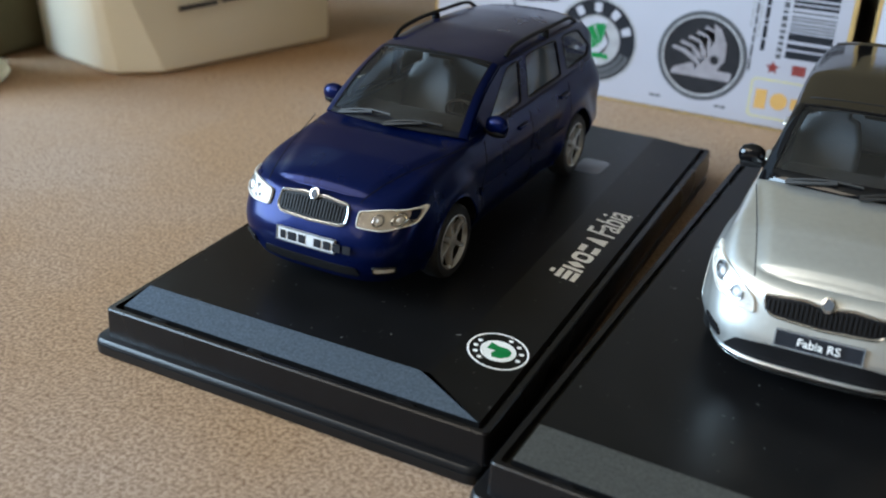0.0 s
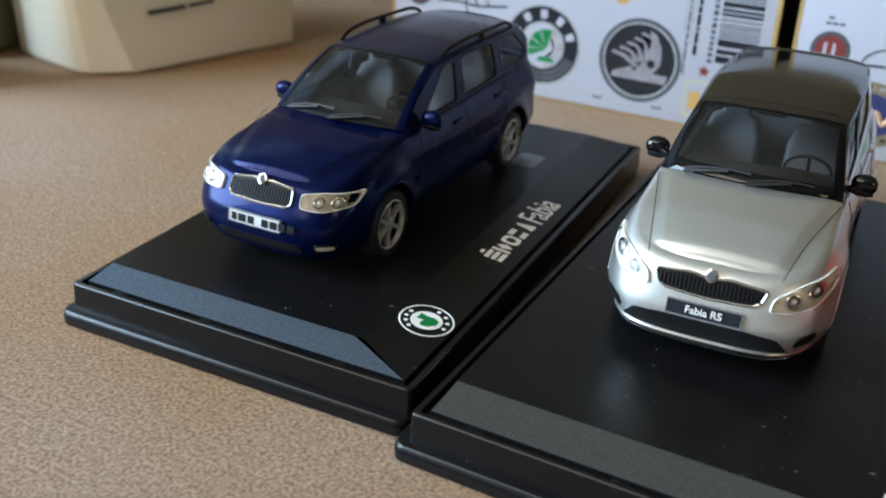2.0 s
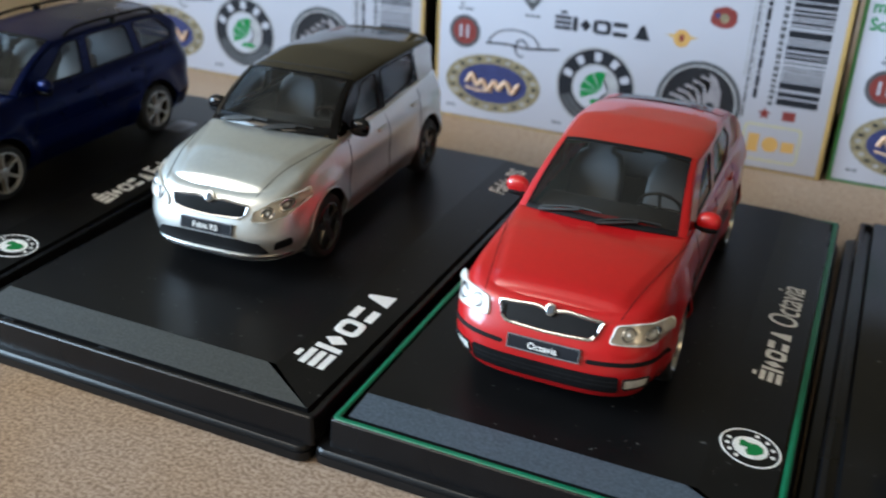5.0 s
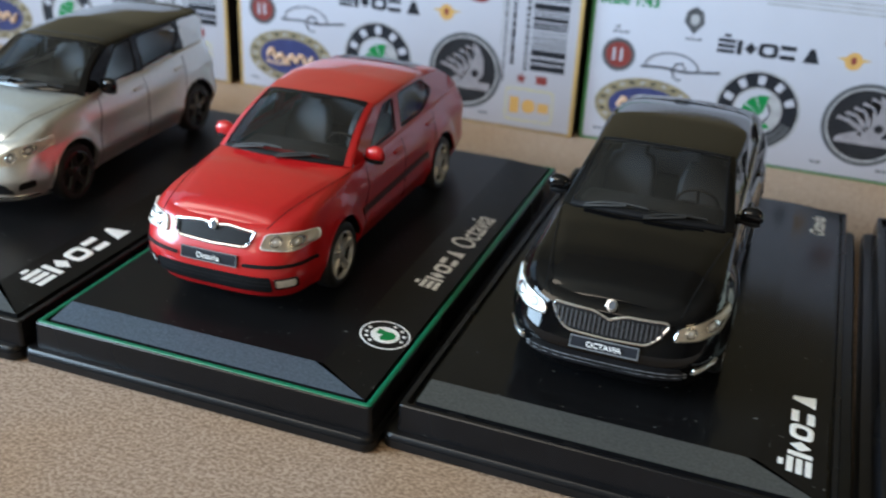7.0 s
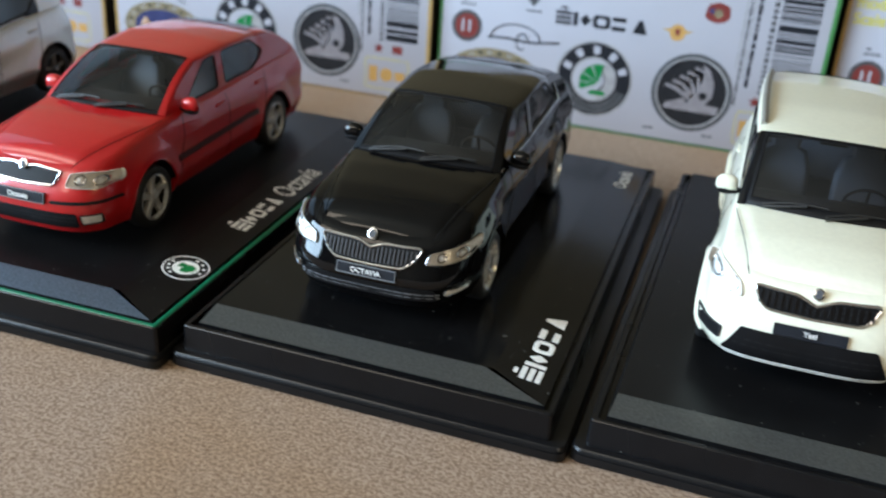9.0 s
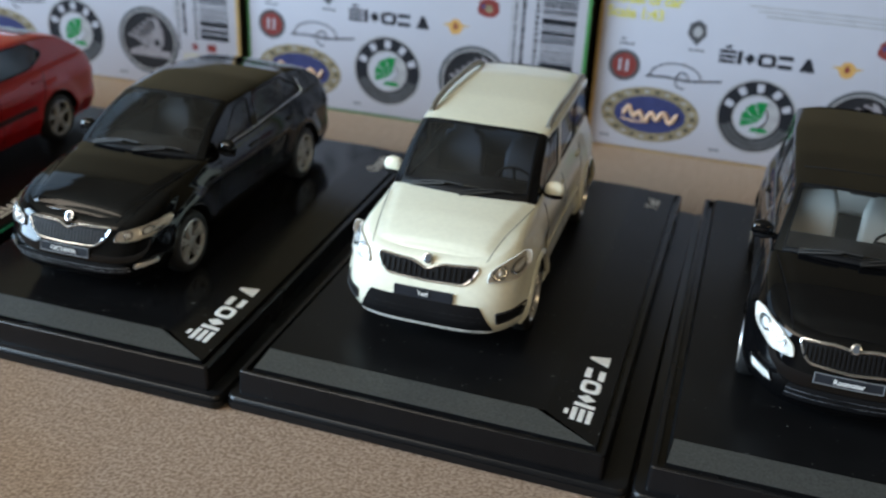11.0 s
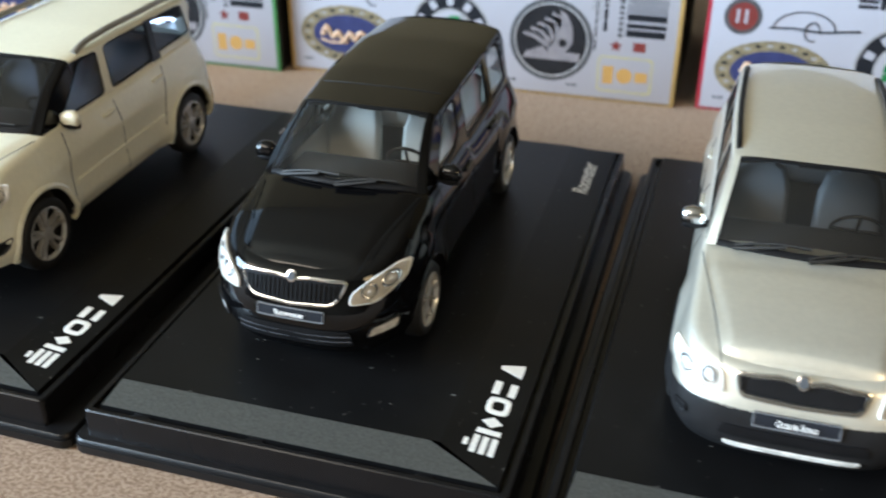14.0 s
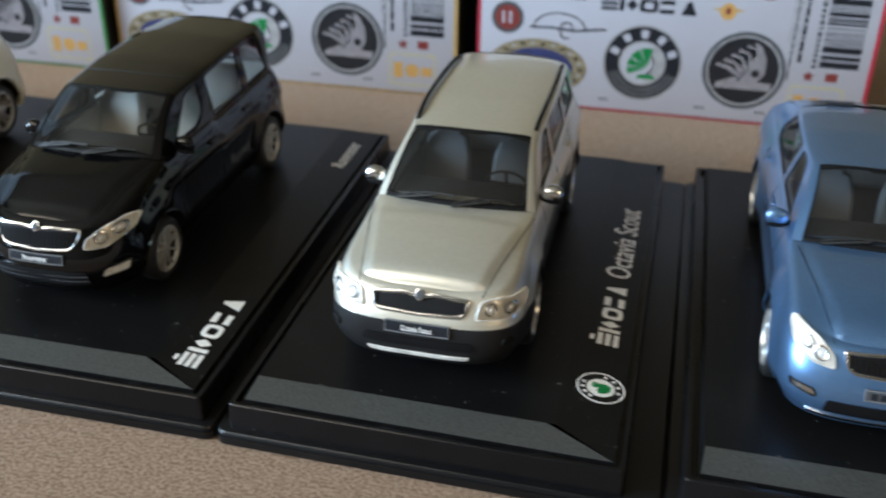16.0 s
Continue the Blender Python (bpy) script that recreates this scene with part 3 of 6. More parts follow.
        for outer, inner in cell:
            piece = ring(put(outer), put(inner), fn, 0.02, 0.06) if inner else patch(put(outer), fn, 0.06, rings=1)
            part("wordmark_shape", *piece, INK_BLACK, bx, "plain dark printed shape")
        sx += wd + 0.55
    # round emblem with a green centre
    part("round_emblem_ring", *ring(circle(58.6, 18.7, 13.7, n=40), circle(58.6, 18.7, 12.9, n=40), fn, 0.02, 0.1), INK_SILVER, bx, "silver printed rim")
    part("round_emblem_ring", *ring(circle(58.6, 18.7, 13.0, n=40), circle(58.6, 18.7, 7.9, n=40), fn, 0.02, 0.05), INK_BLACK, bx, "black printed ring with white marks")
    part("round_emblem_ring", *ring(circle(58.6, 18.7, 8.0, n=40), circle(58.6, 18.7, 7.3, n=40), fn, 0.04, 0.05), INK_SILVER, bx)
    mark("round_emblem_centre", circle(58.6, 18.7, 7.4, n=32), CARD, 0.03)
    mark("emblem_shade", [(58.6 + r * math.cos(radians(a)), 18.7 + r * math.sin(radians(a))) for r, a in [(7.3, q) for q in range(-80, 61, 14)] + [(4.4, q) for q in range(60, -81, -14)]], INK_SILVER, 0.045)
    for lo, hi in ((78, 112), (116, 148), (152, 178), (182, 204)):
        mark("winged_emblem", [(60.4 + r * math.cos(radians(a)), 17.4 + r * math.sin(radians(a))) for r, a in [(6.9, lo + (hi - lo) * q / 6) for q in range(7)] + [(0.8, hi - (hi - lo) * q / 2) for q in range(3)]], INK_GREEN, 0.06, "green printed wing shape")
    mark("winged_emblem", [(57.0, 13.2), (63.4, 13.2), (62.6, 14.8), (57.8, 14.8)], INK_GREEN, 0.06, "green printed bar")
    for a0 in (158, 124, 90, 56, 22):
        a = radians(a0)
        cx, cz = 58.6 + 10.4 * math.cos(a), 18.7 + 10.4 * math.sin(a)
        quad = [(cx + p * math.cos(a) - q * math.sin(a), cz + p * math.sin(a) + q * math.cos(a)) for p, q in ((-1.5, -1.1), (1.5, -1.3), (1.5, 1.3), (-1.5, 1.1))]
        mark("emblem_mark", rounded_poly(quad, 0.5, 2), CARD, 0.1)
    part("emblem_arc", *ring([(58.6 + 12.2 * math.cos(a), 18.7 + 12.2 * math.sin(a)) for a in [radians(200 + 140 * k / 20) for k in range(21)]] + [(58.6 + 8.8 * math.cos(a), 18.7 + 8.8 * math.sin(a)) for a in [radians(340 - 140 * k / 20) for k in range(21)]],
                             [(58.6 + 10.6 * math.cos(a), 18.7 + 10.6 * math.sin(a)) for a in [radians(200 + 140 * k / 20) for k in range(21)]] + [(58.6 + 10.4 * math.cos(a), 18.7 + 10.4 * math.sin(a)) for a in [radians(340 - 140 * k / 20) for k in range(21)]], fn, 0.06, 0.05), INK_GREY, bx)
    # round grey emblem with a pale winged arrow
    part("grey_emblem_rim", *ring(circle(92.7, 19, 13.7, n=40), circle(92.7, 19, 12.2, n=40), fn, 0.02, 0.12), INK_GREY, bx, "dark grey printed rim")
    part("grey_emblem_rim", *ring(circle(92.7, 19, 12.4, n=40), circle(92.7, 19, 11.7, n=40), fn, 0.04, 0.12), INK_SILVER, bx)
    mark("grey_emblem_field", circle(92.7, 19, 11.8, n=36), INK_FIELD, 0.03, "round dark emblem field")
    for k in range(5):
        x0, z0 = 83.2 + k * 2.3, 20.4 + k * 1.75
        mark("arrow_feather", [(x0, z0), (x0 + 0.6, z0 + 1.0), (x0 + 4.2, z0 + 0.2 - 0.2 * k), (94.2 + k * 0.8, 17.0), (92.8 + k * 0.6, 15.6), (x0 + 3.6, z0 - 0.9)], INK_MAUVE, 0.06)
    mark("arrow_body", [(91.4, 15.4), (97.5, 15.2), (99.8, 18.6), (99.6, 23.6), (97.6, 27.8), (95.2, 29.4), (96.0, 25), (94.6, 19.4)], INK_MAUVE, 0.08, "pale winged arrow shape")
    mark("arrow_body", [(83.6, 12.6), (102.0, 12.4), (102.4, 15.2), (90.8, 15.6), (90.4, 17.0), (84.4, 14.6)], INK_MAUVE, 0.1)
    mark("arrow_eye", circle(96.6, 18.4, 1.4, n=12), INK_FIELD, 0.12)
    # orange winged mark, red crown mark
    mark("winged_mark", circle(84.8, 38.9, 2.7, 2.9, 14), INK_ORANGE, 0.05, "small orange winged mark")
    mark("winged_mark", [(79.4, 39.6), (84.8, 38.0), (90.2, 39.6), (84.8, 40.4)], INK_TAN, 0.04)
    mark("winged_mark", circle(84.8, 39.1, 0.9, 1.3, 8), INK_RED, 0.08)
    mark("crown_mark", rounded_poly([(92.6, 45.4), (94.2, 44.2), (97.0, 43.6), (99.6, 44.2), (101.0, 46), (100.4, 49.4), (97.0, 50.6), (93.4, 49.4)], 0.8), INK_RED, 0.05, "small red crowned mark")
    mark("crown_mark", circle(97, 46.8, 1.4, 1.5, 10), INK_GOLD, 0.08)
    mark("crown_mark", circle(94.8, 47.5, 0.8, 1.0, 8), INK_BLUE, 0.08)
    # barcode and the small print beside it
    rnd = random.Random(5)
    z = 22.4
    while z < 60:
        t = rnd.choice((0.5, 0.9, 1.5, 0.5, 2.2))
        mark("barcode_bar", [(116.6, z), (129.0, z), (129.0, z + t), (116.6, z + t)], INK_BLACK if t > 0.6 else INK_GREY, 0.05)
        z += t + rnd.choice((0.45, 0.6, 0.9))
    z = 22.0
    while z < 59:
        t = rnd.uniform(0.9, 1.9)
        mark("barcode_digit", [(114.1, z), (115.6, z), (115.6, z + t), (114.1, z + t)], INK_GREY, 0.05)
        z += t + 0.7
    for x0, lo, hi, wd, ink in ((109.9, 23.6, 58, 1.2, INK_BLACK), (107.0, 17.0, 58, 0.7, INK_GREY), (105.7, 30, 58, 0.5, INK_SILVER), (108.1, 27, 58, 0.5, INK_SILVER)):
        z = lo
        while z < hi:
            t = rnd.uniform(1.0, 4.0)
            mark("small_print", [(x0 - wd / 2, z), (x0 + wd / 2, z), (x0 + wd / 2, z + t), (x0 - wd / 2, z + t)], ink, 0.05)
            z += t + 0.5
    # star and flag marks
    star = []
    for k in range(10):
        a, r = math.pi / 2 + math.pi * k / 5, (2.1 if k % 2 == 0 else 1.0)
        star.append((113.8 + r * math.cos(a), 19.0 + r * math.sin(a)))
    mark("star_mark", star, INK_RED, 0.05, "small dark red star")
    mark("flag_mark", [(119.3, 17.6), (123.2, 17.6), (123.2, 20.6), (119.3, 20.6)], INK_RED, 0.05, "small red square mark")
    # orange word shape in a thin frame
    for poly in ([(110.2, 6.2), (113.6, 6.2), (113.6, 12.2), (110.2, 12.2)], circle(117.2, 9.2, 2.6, n=14), [(120.6, 7.4), (124.6, 7.4), (124.6, 10.8), (120.6, 10.8)]):
        mark("orange_shape", poly, INK_ORANGE, 0.06, "plain orange printed shape")
    fr = rounded_poly([(108.6, 3.6), (126.0, 3.6), (126.0, 15.4), (108.6, 15.4)], 1.5, 3)
    part("thin_frame", *ring(fr, scaled(fr, 0.3), fn, 0.02, 0.04), INK_YELLOW, bx)
    # tiny captions
    for cx, cz, n in ((7.4, 4.6, 2), (47.0, 4.4, 2), (80.5, 4.5, 2), (101.0, 4.5, 2), (10.6, 39.2, 3), (11.2, 40.8, 1), (34.6, 39.6, 3)):
        for k in range(n):
            mark("caption_bar", [(cx - 2.4 + k * 1.9, cz - 0.3), (cx - 0.9 + k * 1.9, cz - 0.3), (cx - 0.9 + k * 1.9, cz + 0.4), (cx - 2.4 + k * 1.9, cz + 0.4)], INK_GREY, 0.05)
    for k in range(3):
        mark("caption_bar", [(50 + 3 * k, 56.5 - 1.5 * k), (96, 56.5 - 1.5 * k), (96, 57.1 - 1.5 * k), (50 + 3 * k, 57.1 - 1.5 * k)], INK_SILVER, 0.05)
    for k, line in enumerate(words or ()):
        m = Matrix.Translation((2.6 * MM, -0.06 * MM, (50.0 + 5.2 * k) * MM)) @ Matrix.Rotation(radians(90), 4, "X")
        lettering("scale_letter", line, 5.2, word_ink, m, bx, "printed letter", align="LEFT", squeeze=0.95, bold=0.12)
    return bx


EDGE_GREEN = material("carton_green_edge", (0.06, 0.24, 0.07), 0.5, grain=0.2, grain_size=100)
EDGE_TAN = material("carton_tan_edge", (0.50, 0.33, 0.12), 0.5, grain=0.2, grain_size=100)
EDGE_RED = material("carton_red_edge", (0.50, 0.03, 0.06), 0.5, grain=0.2, grain_size=100)
carton(-159.8, 284.3, EDGE_TAN, "white printed carton with a tan edge")
carton(-26.8, 284.6, EDGE_TAN, "white printed carton with a tan edge beside the green one")
carton(103.6, 287.0, EDGE_GREEN, "white printed carton with a green edge", words=("Scale 1:43", "model of car"), word_ink=INK_GREEN)
carton(234.2, 291.5, EDGE_TAN, "white printed carton with a tan edge and yellow words", words=("Scale 1:43", "model of car"), word_ink=INK_YELLOW)
carton(369.2, 293.2, EDGE_RED, "white printed carton with a red edge")


# ---- plain cream carton at the far end of the table ----
def cream_carton():
    bx = thing("cream_carton", -239.5, 222.5, 0, "plain cream cardboard box with grey print lines", "cardboard box")
    foot = [(-37.0, 3.5), (-3.5, -2.8), (1.0, -2.2), (11.0, 6.4), (30.2, 69.0), (-4.0, 82.0), (-42.0, 20.0)]
    mid = [(-38.5, 3.0), (-4.0, -4.2), (1.8, -3.6), (12.6, 5.6), (31.4, 69.5), (-4.0, 83.0), (-43.0, 20.0)]
    high = [(-40.0, 2.0), (-7.0, -4.8), (-4.0, -4.2), (-1.0, -1.5), (32.4, 70.0), (-4.0, 84.0), (-44.0, 20.0)]

    def loop(poly, z):
        return [(x, y, z) for x, y in rounded_poly(poly, 0.6, 2)]
    part("carton_body", *stack([loop(foot, 0.0), loop(mid, 1.5), loop([((a + c) / 2, (b + d) / 2) for (a, b), (c, d) in zip(mid, high)], 22), loop(high, 60), loop(high, 152), loop([(x * 0.97 - 0.2, y * 0.98 + 0.5) for x, y in high], 153)]), CREAM_CARD, bx, "soft-cornered cream card body", sharp=25)
    p, q = Vector((9.0, 4.0)), Vector((31.8, 69.6))
    for a, b, h, z in ((0.16, 0.36, 1.2, 18.8), (0.38, 0.52, 0.8, 19.6), (0.70, 0.95, 0.8, 21.6)):
        u, v = p.lerp(q, a), p.lerp(q, b)
        n = Vector((0.93, -0.36)) * 0.5
        quad = [(u.x + n.x, u.y + n.y, z), (v.x + n.x, v.y + n.y, z + 0.5), (v.x + n.x, v.y + n.y, z + h + 0.5), (u.x + n.x, u.y + n.y, z + h)]
        part("print_bar", quad + [(x - 1.5, y + 0.6, zz) for x, y, zz in quad], [(0, 1, 2, 3), (0, 4, 5, 1), (3, 2, 6, 7)], INK_GREY, bx, "grey print line")
    return bx


cream_carton()


# ---- a pale patch with rounded corners on the first stand ----
def pale_patch(x, y):
    ob = part("sticker", *stack([[(u, v, z) for u, v in rounded_rect(-3.3 + k, 3.3 - k, -4.4 + k, 4.4 - k, 1.6, 5)] for z, k in ((0.0, 0.0), (0.05, 0.0), (0.08, 0.06))]), material("pale_blue_grey_patch", (0.22, 0.24, 0.30), 0.3, grain=0.1), None)
    ob.matrix_world = pose(x * MM, y * MM, (TOP + 0.01) * MM)
    return tagged(ob, "pale patch with rounded corners on a black stand", "sticker")


pale_patch(-72.8, 205.0)


# ---- things at the far end of the table ----
def pale_jar(x, y):
    th = thing("jar", x, y, 0, "pale grey plastic jar on a white base", "jar")
    part("jar_body", *lathe([(0.5, 0.01), (0.5, 15), (14, 15.4), (46, 14.6), (52, 11), (52, 0.01)], "z", 28), material("pale_grey_plastic", (0.42, 0.44, 0.48), 0.4, grain=0.1), th)
    part("jar_foot", *lathe([(0.0, 0.01), (0.0, 19), (1.6, 20.5), (3.4, 20), (3.6, 14), (3.6, 0.01)], "z", 28), CREAM_CARD, th, "white base rim")
    return th


pale_jar(-280.0, 186.0)


def far_boxes():
    th = thing("small_box", -236.0, 392.0, 0, "small dark blue box with a cream side", "box", yaw=-24)
    part("box_body", *rounded_box(8, 6, 16, 16, 30, 32, 0.8), material("dark_blue_card", (0.03, 0.03, 0.08), 0.6, grain=0.2), th)
    part("box_side", *rounded_box(-7, 6, 15, 13.6, 30, 30, 0.8), CREAM_CARD, th, "cream card side")
    return th


far_boxes()


def olive_box():
    th = thing("fabric_box", -328.0, 240.0, 0, "dull olive fabric box beside the cream carton", "box", yaw=1)
    cloth = material("olive_cloth", (0.15, 0.14, 0.085), 0.85, grain=0.25, grain_size=60, bump=0.3, bump_size=900, spec=0.2)
    part("box_body", *rounded_box(0, 0, 35, 90, 64, 70, 4.0, 4), cloth, th)
    part("box_lid", *rounded_box(0, 0, 73.5, 93, 67, 7, 2.0, 3), cloth, th)
    return th


olive_box()

# ---- model cars, 1:43; lengths in metres of the full-size car, some widths narrowed to fit the camera's view; scaled to millimetres ----
K = 1000.0 / 43.0
LENS = material("bright_lens_plastic", (0.9, 0.9, 0.88), 0.08, metal=0.1, coat=1.0, grain=0.2, grain_size=700)


def lerp_table(table, v):
    return float(np.interp(v, [p[0] for p in table], [p[1] for p in table]))


def smooth_table(table, v):
    """Like lerp_table, with the corners eased."""
    d = 0.05
    return (lerp_table(table, v - d) + 2 * lerp_table(table, v) + lerp_table(table, v + d)) / 4


def ease(t):
    t = max(0.0, min(1.0, t))
    return t * t * (3 - 2 * t)


class Shape:
    """The surfaces of one car body: s runs back from the nose, x across, z up."""

    def __init__(self, c):
        self.c = c
        self.L, self.W = c["length"], c["width"] / 2
        self.a, self.n = c.get("nose_len", 0.60), c.get("nose_n", 3.5)
        self.ar, self.nr = c.get("tail_len", 0.45), 3.6
        self.arch_r = c["wheel_r"] + c.get("arch_gap", 0.07)

    def wide(self, z, s=1.0):
        """Half the width at height z: tucked in at the sill, full at the door line, leaning in to the shoulder, flared at the wheels."""
        c = self.c
        flare = c.get("flare", 0.035)
        top = self.top(s)
        line = c.get("line", 0.74) * top
        w = self.W - flare - 0.10 * (z - 0.55) ** 2
        w -= c.get("tuck", 0.085) * ease((0.44 - z) / 0.28)
        w -= 0.014 * math.sin(math.pi * max(0.0, min(1.0, (z - 0.42) / (line - 0.42)))) * ease((s - 0.9) / 0.3)
        w -= c.get("shoulder_in", 0.075) * max(0.0, min(1.0, (z - line) / (top - line))) ** 1.5
        for sw in (c["axle"], c["axle"] + c["wheelbase"]):
            d = math.hypot(s - sw, z - c["wheel_r"]) - self.arch_r
            w += flare * (1 - ease(d / c.get("flare_far", 0.20))) if d > 0 else flare
        return w

    def nose(self, z):
        return smooth_table(self.c["nose"], z)

    def tail(self, z):
        return self.L - 0.05 - 0.25 * max(0, z - 0.75)

    def lean(self, s, z):
        """How far the outline at height z stands behind the one at bumper height."""
        return (self.nose(z) - self.nose(0.45)) * max(0.0, 1 - s / 1.3)

    def plan(self, f):
        return self.nose(0.45) + self.a * (1 - (1 - f ** self.n) ** (1 / self.n))

    def front(self, x, z):
        s = 0.35
        for _ in range(3):
            s = self.plan(min(0.995, abs(x) / self.wide(z, s)))
        return s + self.lean(s, z)

    def side(self, s, z):
        w = self.wide(z, s)
        q = s - self.lean(s - self.lean(s, z), z)
        d = (q - self.nose(0.45)) / self.a
        if d < 1:
            w *= max(0.0, 1 - (1 - max(d, 0)) ** self.n) ** (1 / self.n)
        e = (self.tail(z) - s) / self.ar
        if e < 1:
            w *= max(0.0, 1 - (1 - max(e, 0)) ** self.nr) ** (1 / self.nr)
        return w

    def top(self, s):
        return smooth_table(self.c["shoulder"], s)

    def arch(self, s):
        c = self.c
        z = c.get("sill", 0.21)
        for sw in (c["axle"], c["axle"] + c["wheelbase"]):
            r = self.arch_r
            if abs(s - sw) < r:
                z = max(z, c["wheel_r"] + math.sqrt(r * r - (s - sw) ** 2))
        return z

    def turn_in(self, s):
        """Radius of the edge between flank and top: soft on the wings, tight under the side windows."""
        return 0.06 - 0.032 * ease((s - self.c["cabin"]["base"] + 0.25) / 0.4)

    def at(self, x, s, z):
        return (x * K, (s - self.c["axle"]) * K, z * K)

    def on_front(self, x, z, off):
        """A point on the nose, off metres proud of it."""
        e = 0.01
        s = self.front(x, z)
        dx = (self.front(x + e, z) - self.front(x - e, z)) / (2 * e)
        dz = (self.front(x, z + e) - self.front(x, z - e)) / (2 * e)
        n = Vector((dx, -1, dz)).normalized()
        return self.at(x + n.x * off, s + n.y * off, z + n.z * off)

    def on_side(self, sign):
        def fn(s, z, off):
            return self.at(sign * (self.side(s, z) + off), s, z)
        return fn

    def hood(self, x, s):
        xe = max(0.05, self.side(s, self.top(s) - 0.06))
        f = min(1.0, abs(x) / xe)
        z = self.top(s) + self.c.get("crown", 0.05) * (1 - f ** 2.2)
        t = max(0.0, min(1.0, (s - 0.1) / 1.0))
        xc = self.c.get("crease_front", 0.36) * (1 - t) + self.c.get("crease_back", 0.62) * t
        k = max(0.0, min(1.0, (xc + 0.03 - abs(x)) / 0.055))
        fade = max(0.0, min(1.0, (1.35 - s) / 0.3))
        return z + self.c.get("crease", 0.02) * k * k * (3 - 2 * k) * fade

    def on_hood(self, x, s, off):
        return self.at(x, s, self.hood(x, s) + off)


def body_skin(sh, zlo, zhi, close):
    """The wrap-round skin between two height lines; close: also the bonnet, cowl and deck on top."""
    c = sh.c
    fs = [0.0, 0.08, 0.16, 0.24, 0.32, 0.40, 0.48, 0.56, 0.63, 0.70, 0.76, 0.81, 0.85, 0.885, 0.91, 0.93, 0.947, 0.96, 0.97, 0.979, 0.986]
    s_from = sh.plan(0.986) + 0.03
    stations = [("f", f) for f in fs]
    edges = []
    for sw in (c["axle"], c["axle"] + c["wheelbase"]):
        edges += [sw + sh.arch_r * k * math.cos(radians(9 * i)) for i in range(21) for k in ((1,) if 0 < i < 20 else (1, 1.012))]
        edges += [sw + sh.arch_r * k for k in (-1.2, -1.1, 1.1, 1.2, -1.35, 1.35)]
    near = lambda v: any(abs(v - sw) < sh.arch_r * 1.4 for sw in (c["axle"], c["axle"] + c["wheelbase"]))
    ss = sorted([v for v in edges if v > s_from] + [v for v in np.arange(s_from, sh.L - 0.30, 0.05) if not near(v)])
    stations += [("s", v) for v in ss]
    stations += [("r", f) for f in (0.94, 0.88, 0.78, 0.62, 0.4, 0.2, 0.0)]
    nv, nr = 20, 6

    def point(kind, p, z, inset):
        if kind == "f":
            q = sh.plan(p)
            return (sh.wide(z, q) - inset) * p, q + sh.lean(q, z) + inset * (1 - p ** 4)
        if kind == "r":
            return (sh.wide(z, sh.L - 0.3) - inset) * p, sh.tail(z) - inset - (sh.ar - inset) * (1 - (1 - p ** sh.nr) ** (1 / sh.nr))
        d = (p - sh.nose(0.45)) / sh.a
        k = max(0.0, 1 - (1 - d) ** sh.n) ** (1 / sh.n) if d < 1 else 1.0
        e = (sh.tail(z) - p) / sh.ar
        if e < 1:
            k *= max(0.0, 1 - (1 - max(e, 0)) ** sh.nr) ** (1 / sh.nr)
        return (sh.wide(z, p) - inset) * k, p + sh.lean(p, z)

    cols = []
    for kind, p in stations:
        x0, s0 = point(kind, p, 0.5, 0)
        lo, hi = zlo(s0), zhi(s0)
        lo = min(lo, hi - 0.01)
        r = sh.turn_in(s0) if close else 0.0
        col = []
        for k in range(nv):
            z = lo + (hi - r - lo) * k / (nv - 1)
            col.append((*point(kind, p, z, 0), z))
        if close:
            for k in range(1, nr + 1):
                a = radians(80) * k / nr
                col.append((*point(kind, p, hi - r + r * math.sin(a), r * (1 - math.cos(a))), hi - r + r * math.sin(a)))
        cols.append(col)
    verts, faces = [], []
    m = len(cols[0])
    for sign in (1, -1):
        base = len(verts)
        for col in cols:
            verts += [sh.at(sign * x, s, z) for x, s, z in col]
        for i in range(len(cols) - 1):
            for k in range(m - 1):
                q = (base + i * m + k, base + (i + 1) * m + k, base + (i + 1) * m + k + 1, base + i * m + k + 1)
                faces.append(q if sign > 0 else q[::-1])
        # the lower edge turns inwards, so that the skin has thickness
        lip = len(verts)
        verts += [sh.at(sign * max(0.0, col[0][0] - 0.05), col[0][1] + (0.05 if i < 12 else 0.0), col[0][2] + 0.004) for i, col in enumerate(cols)]
        for i in range(len(cols) - 1):
            q = (lip + i, lip + i + 1, base + (i + 1) * m, base + i * m)
            faces.append(q if sign > 0 else q[::-1])
    if close:
        nx = 33
        base = len(verts)
        for col in cols:
            xe, s, z = col[-1]
            edge = sh.hood(xe, s)
            verts += [sh.at(xe * f, s, z + (sh.hood(xe * f, s) - edge)) for f in [-1 + 2 * k / (nx - 1) for k in range(nx)]]
        g = c["cabin"]
        for i in range(len(cols) - 1):
            over = g["base"] + 0.02 < cols[i][-1][1] and cols[i + 1][-1][1] < g["tail_base"] - 0.05
            for k in range(nx - 1):
                if over and 1 <= k <= nx - 3:
                    continue
                faces.append((base + i * nx + k, base + i * nx + k + 1, base + (i + 1) * nx + k + 1, base + (i + 1) * nx + k))
    return verts, faces


